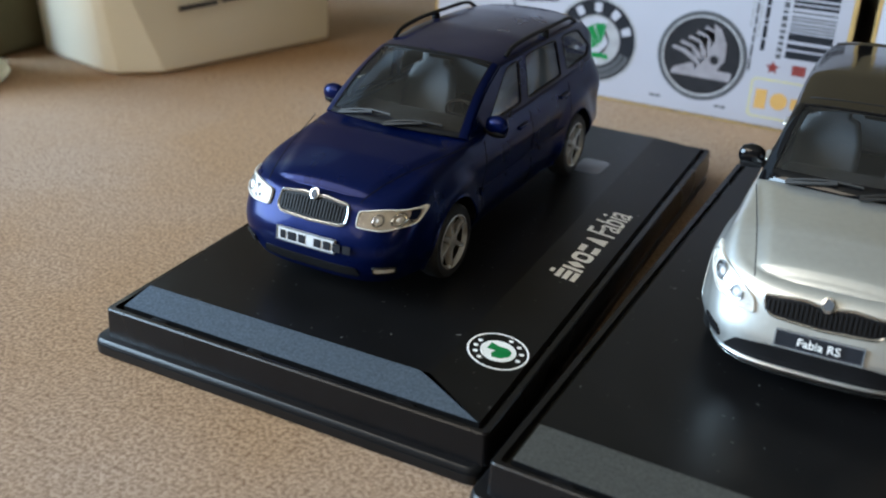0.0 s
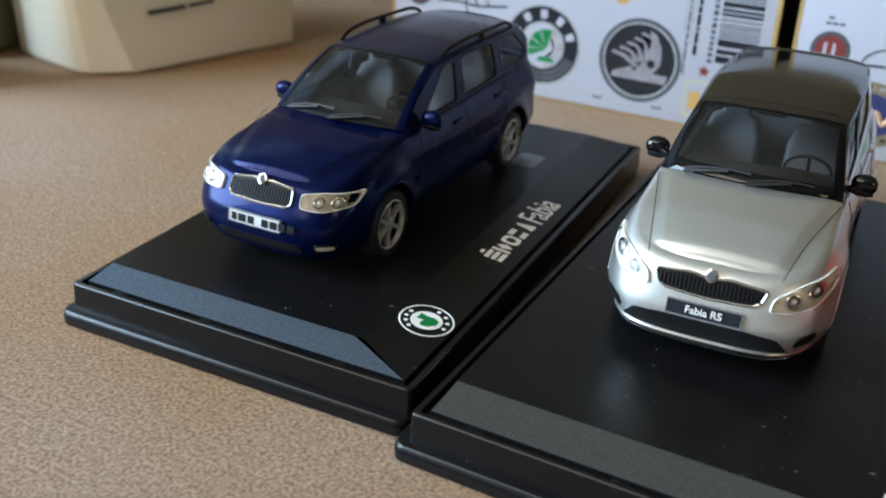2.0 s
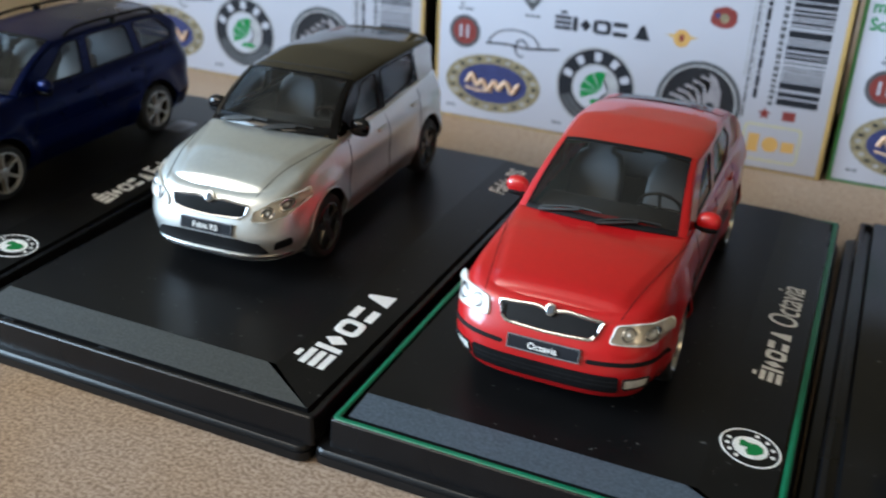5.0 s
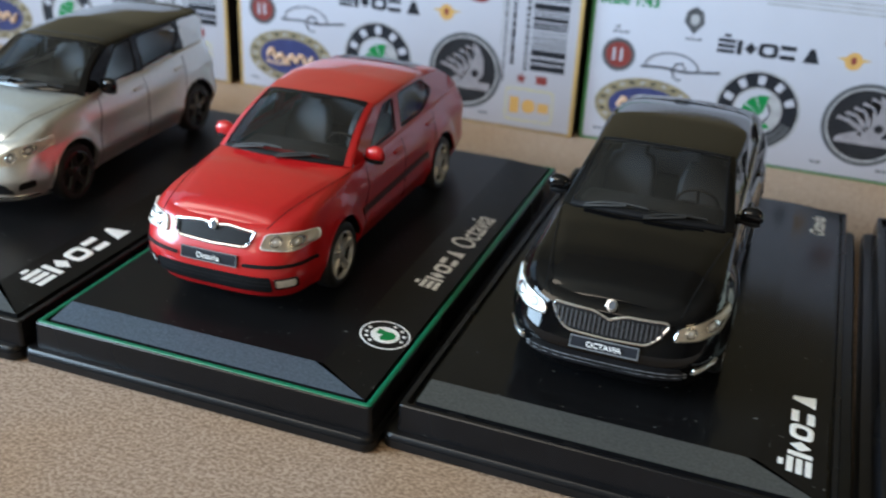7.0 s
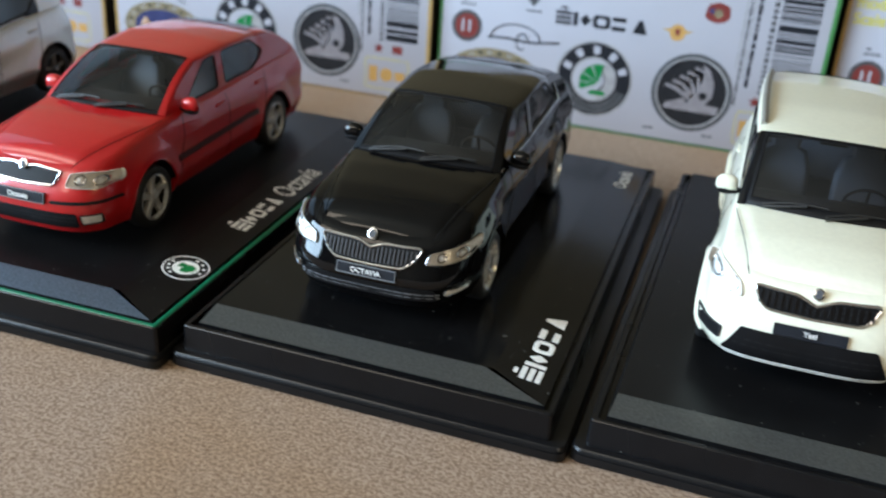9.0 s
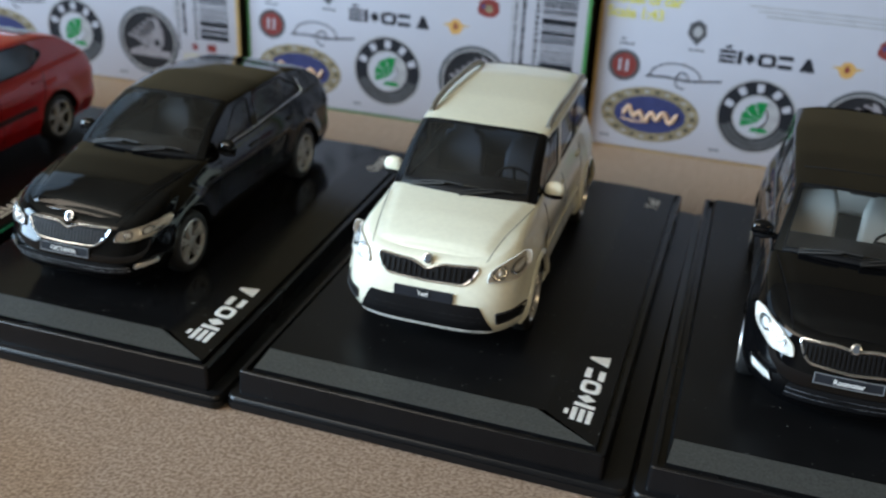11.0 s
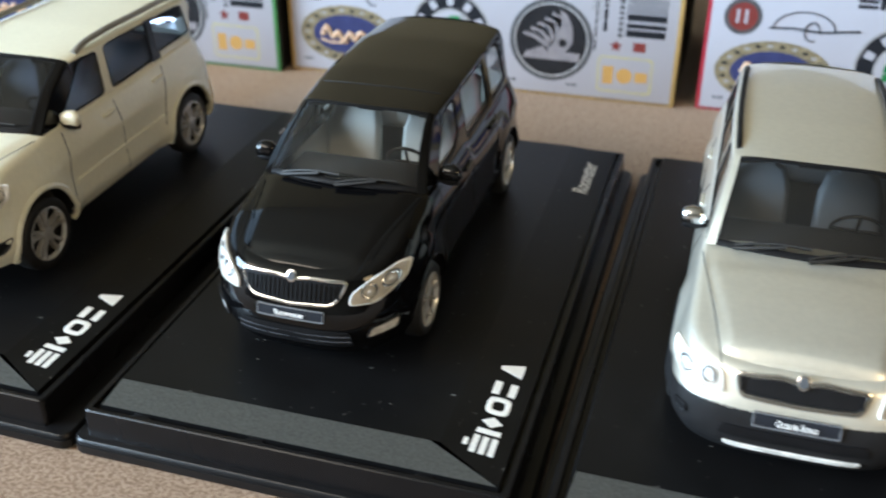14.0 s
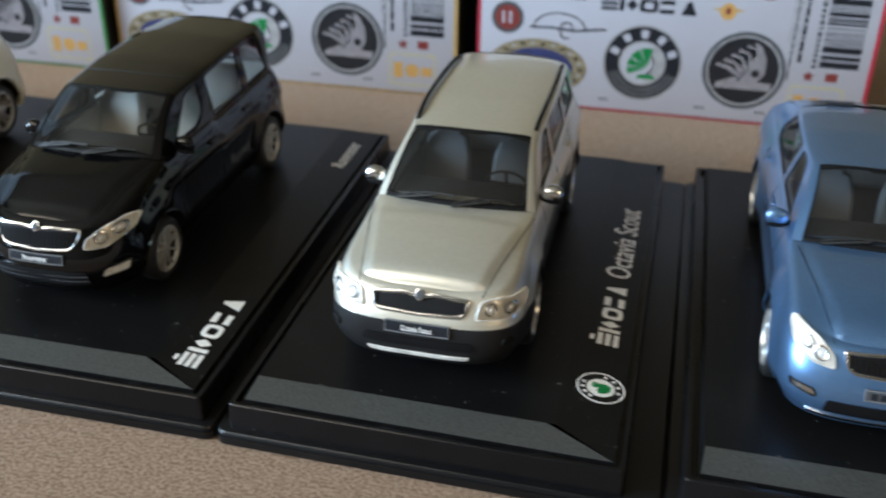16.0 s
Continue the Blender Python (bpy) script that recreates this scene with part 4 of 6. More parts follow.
def inset(poly, d):
    """The closed outline moved inwards by d along its own normals."""
    n = len(poly)
    area = sum(poly[i - 1][0] * poly[i][1] - poly[i][0] * poly[i - 1][1] for i in range(n))
    turn = 1.0 if area > 0 else -1.0
    out = []
    for i in range(n):
        p, q = Vector(poly[i - 2 if n > 8 else i - 1]), Vector(poly[(i + (2 if n > 8 else 1)) % n])
        t = (q - p).normalized()
        out.append((poly[i][0] - t.y * turn * d, poly[i][1] + t.x * turn * d))
    return out


def greenhouse(sh, car, m):
    """Roof, pillars, panes."""
    c = sh.c
    g = c["cabin"]
    belt = lambda s: sh.top(s) - 0.004
    roof_c = lambda s: smooth_table(g["roof"], s)
    crown = g.get("crown", 0.075)
    dome = lambda f: crown * max(0.0, 1 - abs(f) ** 2.3) ** (1 / 2.3)
    roof_e = lambda s: roof_c(s) - crown
    s0, s1, s2, s3 = g["base"], g["head"], g["tail_top"], g["tail_base"]
    xb = lambda s: sh.side(s, sh.top(s) - 0.035) - 0.02
    wr = lambda s: g["roof_w"] / 2 * 1.045 * (1 - 0.05 * ((s - (s1 + s2) / 2) / (s2 - s1)) ** 2 * 4)
    glass = m.get("glass", GLASS)

    def skin(s, z, off):
        zb, ze = belt(s), roof_e(min(max(s, s1), s2))
        t = max(-0.1, min(1.0, (z - zb) / max(0.05, ze - zb)))
        ss = min(max(s, s0), s3)
        return xb(ss) + (wr(min(max(s, s1), s2)) - xb(ss)) * (t ** 1.12 if t > 0 else 0) + off

    def side_fn(sign):
        return lambda s, z, off: sh.at(sign * skin(s, z, off), s, z)

    aline = lambda t: (s0 + (s1 - s0) * t - 0.02 * math.sin(math.pi * t), belt(s0) + (roof_e(s1) - belt(s0)) * t + 0.035 * math.sin(math.pi * t))
    dline = lambda t: (s3 + (s2 - s3) * t + 0.03 * math.sin(math.pi * t), belt(s3) + (roof_e(s2) - belt(s3)) * t + g.get("tail_bulge", 0.03) * math.sin(math.pi * t))
    n = 14
    outer = [(s0 + (s3 - s0) * i / 40, belt(s0 + (s3 - s0) * i / 40)) for i in range(40)]
    outer += [dline(i / n) for i in range(n)]
    outer += [(s2 + (s1 - s2) * i / 30, roof_e(s2 + (s1 - s2) * i / 30)) for i in range(30)]
    outer += [aline(1 - i / n) for i in range(n)]
    wins = []
    for spec in g["windows"]:
        low = lambda s: belt(s) + g.get("sill_gap", 0.018)
        high = lambda s: roof_e(min(max(s, s1), s2)) - 0.012
        soft = rounded_poly(dense(spec, 0.35), g.get("win_r", 0.10), 4)
        wins.append([(s, low(s) + t * (high(s) - low(s))) for s, t in dense(soft, 0.06)])
    for sign in (1, -1):
        bm = bmesh.new()
        for loop in [outer] + wins:
            vs = [bm.verts.new((s, z, 0)) for s, z in loop]
            for i in range(len(vs)):
                bm.edges.new((vs[i], vs[(i + 1) % len(vs)]))
        bmesh.ops.triangle_fill(bm, use_beauty=True, use_dissolve=False, edges=bm.edges[:])
        for _ in range(3):
            long_edges = [e for e in bm.edges if e.calc_length() > 0.10]
            if long_edges:
                bmesh.ops.subdivide_edges(bm, edges=long_edges, cuts=1)
                bmesh.ops.triangulate(bm, faces=[f for f in bm.faces if len(f.verts) > 3])
        bm.verts.ensure_lookup_table()
        bm.verts.index_update()
        flat = [(v.co.x, v.co.y) for v in bm.verts]
        tri = [tuple(v.index for v in f.verts) for f in bm.faces]
        rim = [tuple(v.index for v in e.verts) for e in bm.edges if len(e.link_faces) == 1]
        bm.free()
        fn = side_fn(sign)
        nn = len(flat)
        verts = [fn(s, z, 0) for s, z in flat] + [fn(s, z, -0.03) for s, z in flat]
        faces = tri + [tuple(i + nn for i in t)[::-1] for t in tri] + [(a, b, b + nn, a + nn) for a, b in rim]
        frame_ob = part("pillar_frame", verts, faces, m["pillars"], car, sharp=40)
        for f in frame_ob.data.polygons:
            q = f.center.y / (K * MM) + c["axle"]
            for k, (lo_s, hi_s, lean_s) in enumerate(g.get("dark", ())):
                t = (f.center.z / (K * MM) - belt(q)) / 0.4
                if lo_s + lean_s * t < q < hi_s + lean_s * t and t > 0.03 or (g.get("dark_top") and t > g["dark_top"]):
                    if len(frame_ob.data.materials) < 2:
                        frame_ob.data.materials.append(m["apillar"])
                    f.material_index = 1
        for w in wins:
            part("side_window", *patch(w, fn, -0.010, rings=4), glass, car, "clear side pane")
            part("window_seal", *ring(w, inset(w, 0.020), fn, -0.010, 0.012), TRIM, car)
        if "window_trim" in m:
            low = wins[-1]
            tail_end = max(low, key=lambda q: q[0])
            a = wins[0][0][0] - 0.05
            pts = [(a + (tail_end[0] + 0.01 - a) * k / 24, belt(a + (tail_end[0] + 0.01 - a) * k / 24) + 0.016) for k in range(25)]
            pts += [(tail_end[0] + 0.025 - 0.06 * k / 5, pts[24][1] + 0.19 * k / 5) for k in range(1, 6)]
            part("window_trim", *tube([fn(s, z, 0.008) for s, z in pts], 0.30, 6), m["window_trim"], car, "thin chrome window line")
    # roof
    nx = 25
    across = [math.sin(math.pi / 2 * (-1 + 2 * k / (nx - 1))) for k in range(nx)]
    bow = g.get("bow", 0.07)
    rows = []
    for s in [s1 + (s2 - s1) * i / 28 for i in range(29)]:
        fade = max(0.0, 1 - (s - s1) / 0.5)
        rows.append([sh.at(wr(s) * f, s - bow * (1 - f * f) * fade, roof_e(s) + dome(f)) for f in across])
    verts = [p for r in rows for p in r]
    faces = [(i * nx + k, i * nx + k + 1, (i + 1) * nx + k + 1, (i + 1) * nx + k) for i in range(28) for k in range(nx - 1)]
    nn = len(verts)
    verts += [(x * 0.985, y, z - 0.6) for x, y, z in verts]
    faces += [tuple(i + nn for i in f)[::-1] for f in faces]
    part("roof", verts, faces, m["roof"], car, sharp=60)
    if "ridge" in g:
        s = s1 + g["ridge"]
        pts = []
        for k in range(-13, 14):
            f = 0.86 * k / 13
            q = s - 0.5 * bow * (1 - f * f) + 0.05 * max(0.0, abs(f) - 0.7)
            pts.append(sh.at(wr(q) * f, q, roof_e(q) + dome(f) + 0.001))
        part("roof_seam", *tube(pts, 0.15, 6), TRIM, car)
    if "spoiler" in g:
        lv = []
        for k in range(-8, 9):
            f = 0.93 * k / 8
            x, z = wr(s2) * f, roof_e(s2) + dome(f)
            lv.append([sh.at(x, s2 - 0.06, z - 0.004), sh.at(x, s2 + 0.03, z + 0.012), sh.at(x, s2 + g["spoiler"] * (1 - 0.25 * f * f), z - 0.004), sh.at(x, s2 + g["spoiler"] * (1 - 0.25 * f * f), z - 0.03), sh.at(x, s2 + 0.02, z - 0.05)])
        part("roof_spoiler", *stack(lv), m["roof"], car, sharp=50)

    # windscreen
    def screen(u, v, off):
        f = u
        ab = aline(v)
        xe = skin(max(ab[0], s0), ab[1], -0.006)
        sag = (bow + 0.07 * (1 - v)) * (1 - f * f)
        lift = dome(f) * max(0.0, v) ** 0.8 + (1 - v) * (sh.hood(xe * f, s0 - 0.12) - belt(s0)) * 0.75
        return sh.at(xe * f, ab[0] - sag - off * 0.8, ab[1] + lift + off * 0.6)
    edge = g.get("glass_edge", 0.915)
    grid = [[screen(-edge + 2 * edge * k / 24, v / 12, 0) for k in range(25)] for v in range(13)]
    verts = [p for r in grid for p in r]
    faces = [(i * 25 + k, i * 25 + k + 1, (i + 1) * 25 + k + 1, (i + 1) * 25 + k) for i in range(12) for k in range(24)]
    part("windscreen", verts, faces, m.get("screen_glass", glass), car, "clear windscreen pane", sharp=80)
    for sign in (1, -1):
        grid = [[screen(sign * (edge - 0.01 + (1.0 - edge + 0.01) * math.sin(math.pi / 2 * k / 6)), v / 14, 0.010) for k in range(7)] for v in range(15)]
        verts = [p for r in grid for p in r]
        faces = [(i * 7 + k, i * 7 + k + 1, (i + 1) * 7 + k + 1, (i + 1) * 7 + k) for i in range(14) for k in range(6)]
        part("windscreen_pillar", verts, faces, m.get("apillar", m["pillars"]), car, sharp=70)
    rect = dense([(-edge, 0), (edge, 0), (edge, 1), (-edge, 1)], 0.08)
    fr, flo = g.get("frit", 0.03), g.get("frit_low", 0.06)
    inner = [(u * (1 - fr / edge), flo + v * (1 - flo - g.get("frit_top", 0.05))) for u, v in rect]
    part("windscreen_seal", *ring(rect, inner, screen, 0.0, 0.010), m.get("frit", TRIM), car)
    # rear pane
    def rear(u, v, off):
        d = dline(v)
        xe = skin(min(d[0], s3), d[1], -0.012)
        return sh.at(xe * u, d[0] + 0.06 * (1 - u * u), d[1] + dome(u) * v)
    grid = [[rear(-1 + 2 * k / 16, v / 8, 0) for k in range(17)] for v in range(9)]
    verts = [p for r in grid for p in r]
    faces = [(i * 17 + k, i * 17 + k + 1, (i + 1) * 17 + k + 1, (i + 1) * 17 + k) for i in range(8) for k in range(16)]
    part("rear_window", verts, faces, glass, car, sharp=80)
    if g.get("hatch"):
        # painted shell round the rear pane of a fastback
        for lo_v, hi_v, u0, u1 in ((0, 1, -1.0, -0.78), (0, 1, 0.78, 1.0), (0, 0.3, -0.8, 0.8)):
            grid = [[rear(u0 + (u1 - u0) * k / 8, lo_v + (hi_v - lo_v) * v / 8, 0) for k in range(9)] for v in range(9)]
            verts = [(x, y + 0.08, z + 0.1) for r in grid for x, y, z in r]
            part("hatch_shell", verts, [(i * 9 + k, i * 9 + k + 1, (i + 1) * 9 + k + 1, (i + 1) * 9 + k) for i in range(8) for k in range(8)], m["paint"], car, sharp=80)
    # wipers
    for a, b in (((-0.72, 0.03), (0.02, 0.10)), ((0.0, 0.02), (0.70, 0.085))):
        pts = [screen(a[0] + (b[0] - a[0]) * t, a[1] + (b[1] - a[1]) * t + 0.035 * math.sin(math.pi * t), 0.022) for t in [k / 8 for k in range(9)]]
        arm = [screen(a[0] + (b[0] - a[0]) * t, a[1] - 0.03 + (b[1] - a[1] + 0.06) * t, 0.035) for t in [k / 6 for k in range(5)]]
        part("wiper", *joined(tube(pts, 0.26, 5), tube(arm, 0.34, 5)), m.get("wiper", RUBBER), car)
    # cabin: dashboard, seats, steering wheel
    wi = g["roof_w"] / 2
    zb = belt(s0)
    part("dashboard", *rounded_box(0, (s0 + 0.28 - c["axle"]) * K, (zb - 0.13) * K, 2 * wi * K * 1.02, 0.55 * K, 0.26 * K, 2.2, 3), CABIN, car)
    tub = []
    for z, k in ((0.36, 0.10), (0.5, 0.075), (zb - 0.12, 0.06), (zb - 0.005, 0.075)):
        tub.append([sh.at(x, s, z) for x, s in rounded_rect(-(xb(s0 + 0.9) - k), xb(s0 + 0.9) - k, s0 + 0.0, s3 - 0.05, 0.12, 4)])
    part("cabin_lining", *stack(tub, False, True), m.get("lining", CABIN), car, "grey cabin lining")
    hl = [sh.at(wr(s) * f * 0.95, s - bow * (1 - f * f) * max(0.0, 1 - (s - s1) / 0.5) + 0.02, roof_e(s) - 0.04 + dome(f)) for s in (s1, s1 + 0.3, (s1 + s2) / 2, s2) for f in (-1, -0.5, 0, 0.5, 1)]
    part("headliner", hl, [(i * 5 + k, i * 5 + k + 1, i * 5 + k + 6, i * 5 + k + 5) for i in range(3) for k in range(4)], SEAT_MID, car)
    part("cabin_floor", *rounded_box(0, ((s0 + s3) / 2 - c["axle"]) * K, 0.42 * K, 2 * wi * K, (s3 - s0 - 0.3) * K, 0.2 * K, 1), CABIN, car)
    seat_s = s0 + g.get("seat", 1.25)
    for sx in (-0.36, 0.36):
        part("seat_back", *seat_back(sh, sx, seat_s, g.get("seat_top", zb + 0.28)), m["seat"], car)
        part("seat_cushion", *rounded_box(sx * K, (seat_s - 0.28 - c["axle"]) * K, 0.58 * K, 0.5 * K, 0.5 * K, 0.16 * K, 1.2, 3), m["seat"], car)
    part("rear_seat", *rounded_box(0, (seat_s + 0.95 - c["axle"]) * K, (zb - 0.05) * K, 1.2 * K, 0.16 * K, 0.62 * K, 1.5, 3), m["seat"], car)
    ctr = Vector(sh.at(0.36, s0 + 0.55, zb - 0.02))
    tilt = Matrix.Rotation(radians(-62), 3, "X")
    ringp = [tuple(ctr + tilt @ Vector((0.185 * K * math.cos(a), 0.185 * K * math.sin(a), 0))) for a in [2 * math.pi * k / 24 for k in range(25)]]
    spoke = [tube([tuple(ctr), tuple(ctr + tilt @ Vector((0.18 * K * math.cos(a), 0.18 * K * math.sin(a), 0)))], 0.35, 5) for a in (radians(0), radians(180), radians(-90))]
    part("steering_wheel", *joined(tube(ringp, 0.33, 6), *spoke), CABIN, car)
    part("rear_view_mirror", *moved(rounded_box(0, 0, 0, 0.24 * K, 0.05 * K, 0.07 * K, 0.5), *sh.at(0, s1 + 0.05, roof_e(s1) + 0.01)), CABIN, car)
    return dict(skin=skin, belt=belt, roof_e=roof_e, wr=wr, s0=s0, s1=s1, s2=s2, dome=dome)


def seat_back(sh, sx, s, ztop):
    lv = []
    for z, w, d, lean in ((0.5, 0.24, 0.07, 0.0), (0.62, 0.26, 0.075, 0.03), (ztop - 0.34, 0.25, 0.07, 0.14), (ztop - 0.2, 0.2, 0.06, 0.2), (ztop - 0.17, 0.125, 0.05, 0.21), (ztop - 0.06, 0.135, 0.05, 0.24), (ztop, 0.10, 0.03, 0.25)):
        lv.append([sh.at(sx + x, s + lean + y, z) for x, y in rounded_rect(-w, w, -d, d, min(w, d) * 0.8, 4)])
    return stack(lv)


def wheel(sh, car, s, sign, m, kind):
    c = sh.c
    r = c["wheel_r"]
    wt = 0.19
    x_out = sh.W - 0.022
    ctr = sh.at(sign * x_out, s, r)
    wh = new("wheel")
    wh.empty_display_size = 0.003
    wh.parent = car
    wh.location = [v * MM for v in ctr]
    o = sign
    prof = [(-wt, r * 0.66), (-wt, r * 0.9), (-wt + 0.02, r * 0.97), (-wt + 0.05, r), (-0.05, r), (-0.02, r * 0.975), (0.0, r * 0.91), (0.004, r * 0.80), (-0.004, r * 0.72), (-0.03, r * 0.70), (-wt, r * 0.66)]
    part("tyre", *lathe([(o * d * K, q * K) for d, q in prof], "x", 40), RUBBER, wh)
    lip = [(-0.035, r * 0.65), (-0.02, r * 0.66), (0.004, r * 0.70), (0.0, r * 0.735), (-0.03, r * 0.73)]
    pieces = [lathe([(o * d * K, q * K) for d, q in lip], "x", 40), lathe([(o * -0.075 * K, 0.001), (o * -0.075 * K, r * 0.64 * K)], "x", 24)]
    rim_mat = m["rim"]
    part("rim", *pieces[0], rim_mat, wh)
    part("wheel_barrel", *lathe([(o * d * K, q * K) for d, q in ((-wt, r * 0.60), (-0.035, r * 0.655))], "x", 40), TRIM, wh)
    part("brake_disc", *pieces[1], TRIM, wh)
    num, wdt, twin = kind
    for i in range(num):
        for dt in ((-twin, twin) if twin else (0,)):
            a = 2 * math.pi * i / num + math.pi / 2 + dt
            verts = []
            for q, w2, d in ((0.10, wdt * 1.25, -0.012), (0.45, wdt, -0.02), (0.69, wdt * 1.25, -0.008)):
                for e, dd in ((-w2, d - 0.02), (-w2 * 0.7, d), (w2 * 0.7, d), (w2, d - 0.02), (w2, d - 0.05), (-w2, d - 0.05)):
                    y = q * r * math.cos(a) - e * math.sin(a)
                    z = q * r * math.sin(a) + e * math.cos(a)
                    verts.append((o * dd * K, y * K, z * K))
            faces = [(b * 6 + k, b * 6 + (k + 1) % 6, (b + 1) * 6 + (k + 1) % 6, (b + 1) * 6 + k) for b in range(2) for k in range(6)] + [tuple(range(6)), tuple(range(12, 18))]
            part("spoke", verts, faces, rim_mat, wh)
    part("hub_cap", *lathe([(o * -0.05 * K, r * 0.2 * K), (o * -0.008 * K, r * 0.19 * K), (0, r * 0.12 * K), (0, 0.01)], "x", 20), rim_mat, wh)
    return wh


def mirror(sh, gh, car, sign, mat, stalk):
    s = gh["s0"] + sh.c.get("mirror_s", 0.30)
    z = gh["belt"](s) + 0.06
    x = sh.side(s, z - 0.1) + 0.085
    lv = []
    for t, w, h, d in ((-1.0, 0.02, 0.03, 0.03), (-0.85, 0.06, 0.055, 0.0), (-0.4, 0.09, 0.075, 0.0), (0.2, 0.095, 0.08, 0.0), (0.75, 0.075, 0.065, 0.0), (1.0, 0.03, 0.03, 0.0)):
        lv.append([sh.at(sign * (x + t * 0.095), s + w * 0.7 * math.cos(a) - 0.02 * abs(t), z + h * math.sin(a)) for a in [2 * math.pi * k / 14 for k in range(14)]])
    part("door_mirror", *stack(lv), mat, car, sharp=70)
    if stalk is not None:
        low = []
        for t, w, h, d in ((-0.8, 0.05, 0.03, 0.0), (-0.3, 0.08, 0.045, 0.0), (0.3, 0.085, 0.045, 0.0), (0.8, 0.05, 0.03, 0.0)):
            low.append([sh.at(sign * (x + t * 0.095), s + w * 0.7 * math.cos(a) - 0.02 * abs(t), z - 0.055 + h * math.sin(a)) for a in [2 * math.pi * k / 14 for k in range(14)]])
        part("mirror_base", *stack(low), stalk, car, "black mirror base", sharp=70)
    part("mirror_stalk", *tube([sh.at(sign * (sh.side(s, z - 0.1) - 0.05), s, z - 0.07), sh.at(sign * x, s, z - 0.03)], 0.7, 6), stalk, car)


def mirrored(poly):
    return [(-u, v) for u, v in poly][::-1]


def model_car(c, m):
    """c: the measures of the car; m: its materials. Its origin stands under the middle of the front axle."""
    car = thing("model_car", c["x"], c["y"], TOP + 0.05, c["label"], "model car", "row of model cars", c.get("yaw", 0.0))
    sh = Shape(c)
    split = c.get("cladding")
    if split:
        part("body", *body_skin(sh, lambda s: max(split, sh.arch(s) + 0.05), sh.top, True), m["paint"], car, sharp=32)
        part("cladding", *body_skin(sh, sh.arch, lambda s: max(split + 0.005, sh.arch(s) + 0.055), False), m["cladding"], car, "dark grey plastic lower cladding", sharp=32)
    else:
        part("body", *body_skin(sh, sh.arch, sh.top, True), m["paint"], car, sharp=32)
    # arch lips
    for sw in (c["axle"], c["axle"] + c["wheelbase"]):
        for sign in (1, -1):
            fn = sh.on_side(sign)
            r = sh.arch_r
            pts = [(sw + r * math.cos(a), c["wheel_r"] + r * math.sin(a)) for a in [radians(-22 + 224 * k / 28) for k in range(29)]]
            pts = [(s, max(z, c.get("sill", 0.21))) for s, z in pts]
            part("arch_lip", *tube([fn(s, z, -0.004) for s, z in pts], c.get("lip_r", 0.22), 6), m.get("lip", m["paint"]), car)
            lin = [[fn(s, z, -0.003) for s, z in pts], [fn(s, z, -0.26) for s, z in pts]]
            verts = lin[0] + lin[1]
            n = len(pts)
            part("arch_liner", verts, [(i, i + 1, n + i + 1, n + i) for i in range(n - 1)], TRIM, car)
    part("underbody", *rounded_box(0, (sh.L / 2 - c["axle"]) * K, (c.get("sill", 0.21) + 0.05) * K, (c["width"] - 0.62) * K, (sh.L - 0.5) * K, 0.14 * K, 1.0), TRIM, car)
    gh = greenhouse(sh, car, m)
    for sw in (c["axle"], c["axle"] + c["wheelbase"]):
        for sign in (1, -1):
            wheel(sh, car, sw, sign, m, c["spokes"])
    for sign in (1, -1):
        mirror(sh, gh, car, sign, m["mirror"], m.get("stalk", TRIM))
    front = sh.on_front
    # grille
    g = c["grille"]
    poly = dense(rounded_poly(g["poly"] + mirrored(g["poly"]), g.get("round", 0.035), 4), 0.05)
    inn = inset(poly, g.get("band", 0.028))
    part("grille_field", *patch(inn, front, 0.004, rings=3), TRIM, car, "black grille field")
    part("grille_frame", *ring(poly, inn, front, 0.0, 0.018), m.get("grille", CHROME), car, "chrome grille frame")
    zlo, zhi = min(p[1] for p in inn), max(p[1] for p in inn)
    xm = max(abs(p[0]) for p in inn)
    nb = g.get("bars", 19)
    for k in range(nb):
        x = -xm * 0.93 + 2 * xm * 0.93 * k / (nb - 1)
        half = [q for q in inn if abs(q[0] - x) < 0.05]
        lo = min([q[1] for q in half] or [zlo]) + 0.012
        hi = max([q[1] for q in half] or [zhi]) - 0.016
        if hi - lo < 0.03:
            continue
        part("grille_bar", *patch([(x - 0.008, lo), (x + 0.008, lo), (x + 0.008, hi), (x - 0.008, hi)], front, 0.018, 0.012, rings=1), m.get("bar", TRIM), car)
    bz, br = g["badge"]
    br *= 0.85
    part("badge", *patch(circle(0, bz, br, n=20), front, 0.030, 0.03, dome=0.006), CHROME, car, "round chrome badge")
    part("badge_centre", *patch(circle(0, bz, br * 0.7, n=14), front, 0.038, 0.0), m.get("badge", INK_GREY), car)
    # headlamps, fog lamps
    for sign in (1, -1):
        turn = (lambda q: q) if sign > 0 else mirrored
        lp = dense(rounded_poly(turn(c["lamp"]), 0.03, 3), 0.04)
        lamp = part("headlamp", *patch(lp, front, 0.006, 0.0, rings=3), DULL_CHROME, car, "silver headlamp with clear cover")
        part("lamp_rim", *ring(lp, scaled(lp, 0.014), front, 0.004, 0.02), m.get("lamp_rim", DULL_CHROME), lamp)
        for bx, bzz, rr in c["bulbs"]:
            cc = circle(sign * bx, bzz, rr, n=16)
            part("lamp_bowl", *ring(cc, scaled(cc, rr * 0.40), front, 0.006, 0.016), CHROME, lamp, "chrome bowl")
            part("lamp_gap", *patch(scaled(cc, rr * 0.30), front, 0.008, rings=1), SEAT_MID if c.get("dark_lens") else DULL_CHROME, lamp)
            part("lamp_lens", *patch(scaled(cc, rr * (0.62 if c.get("dark_lens") else 0.46)), front, 0.010, dome=0.014), LENS, lamp, "bright bulb lens")
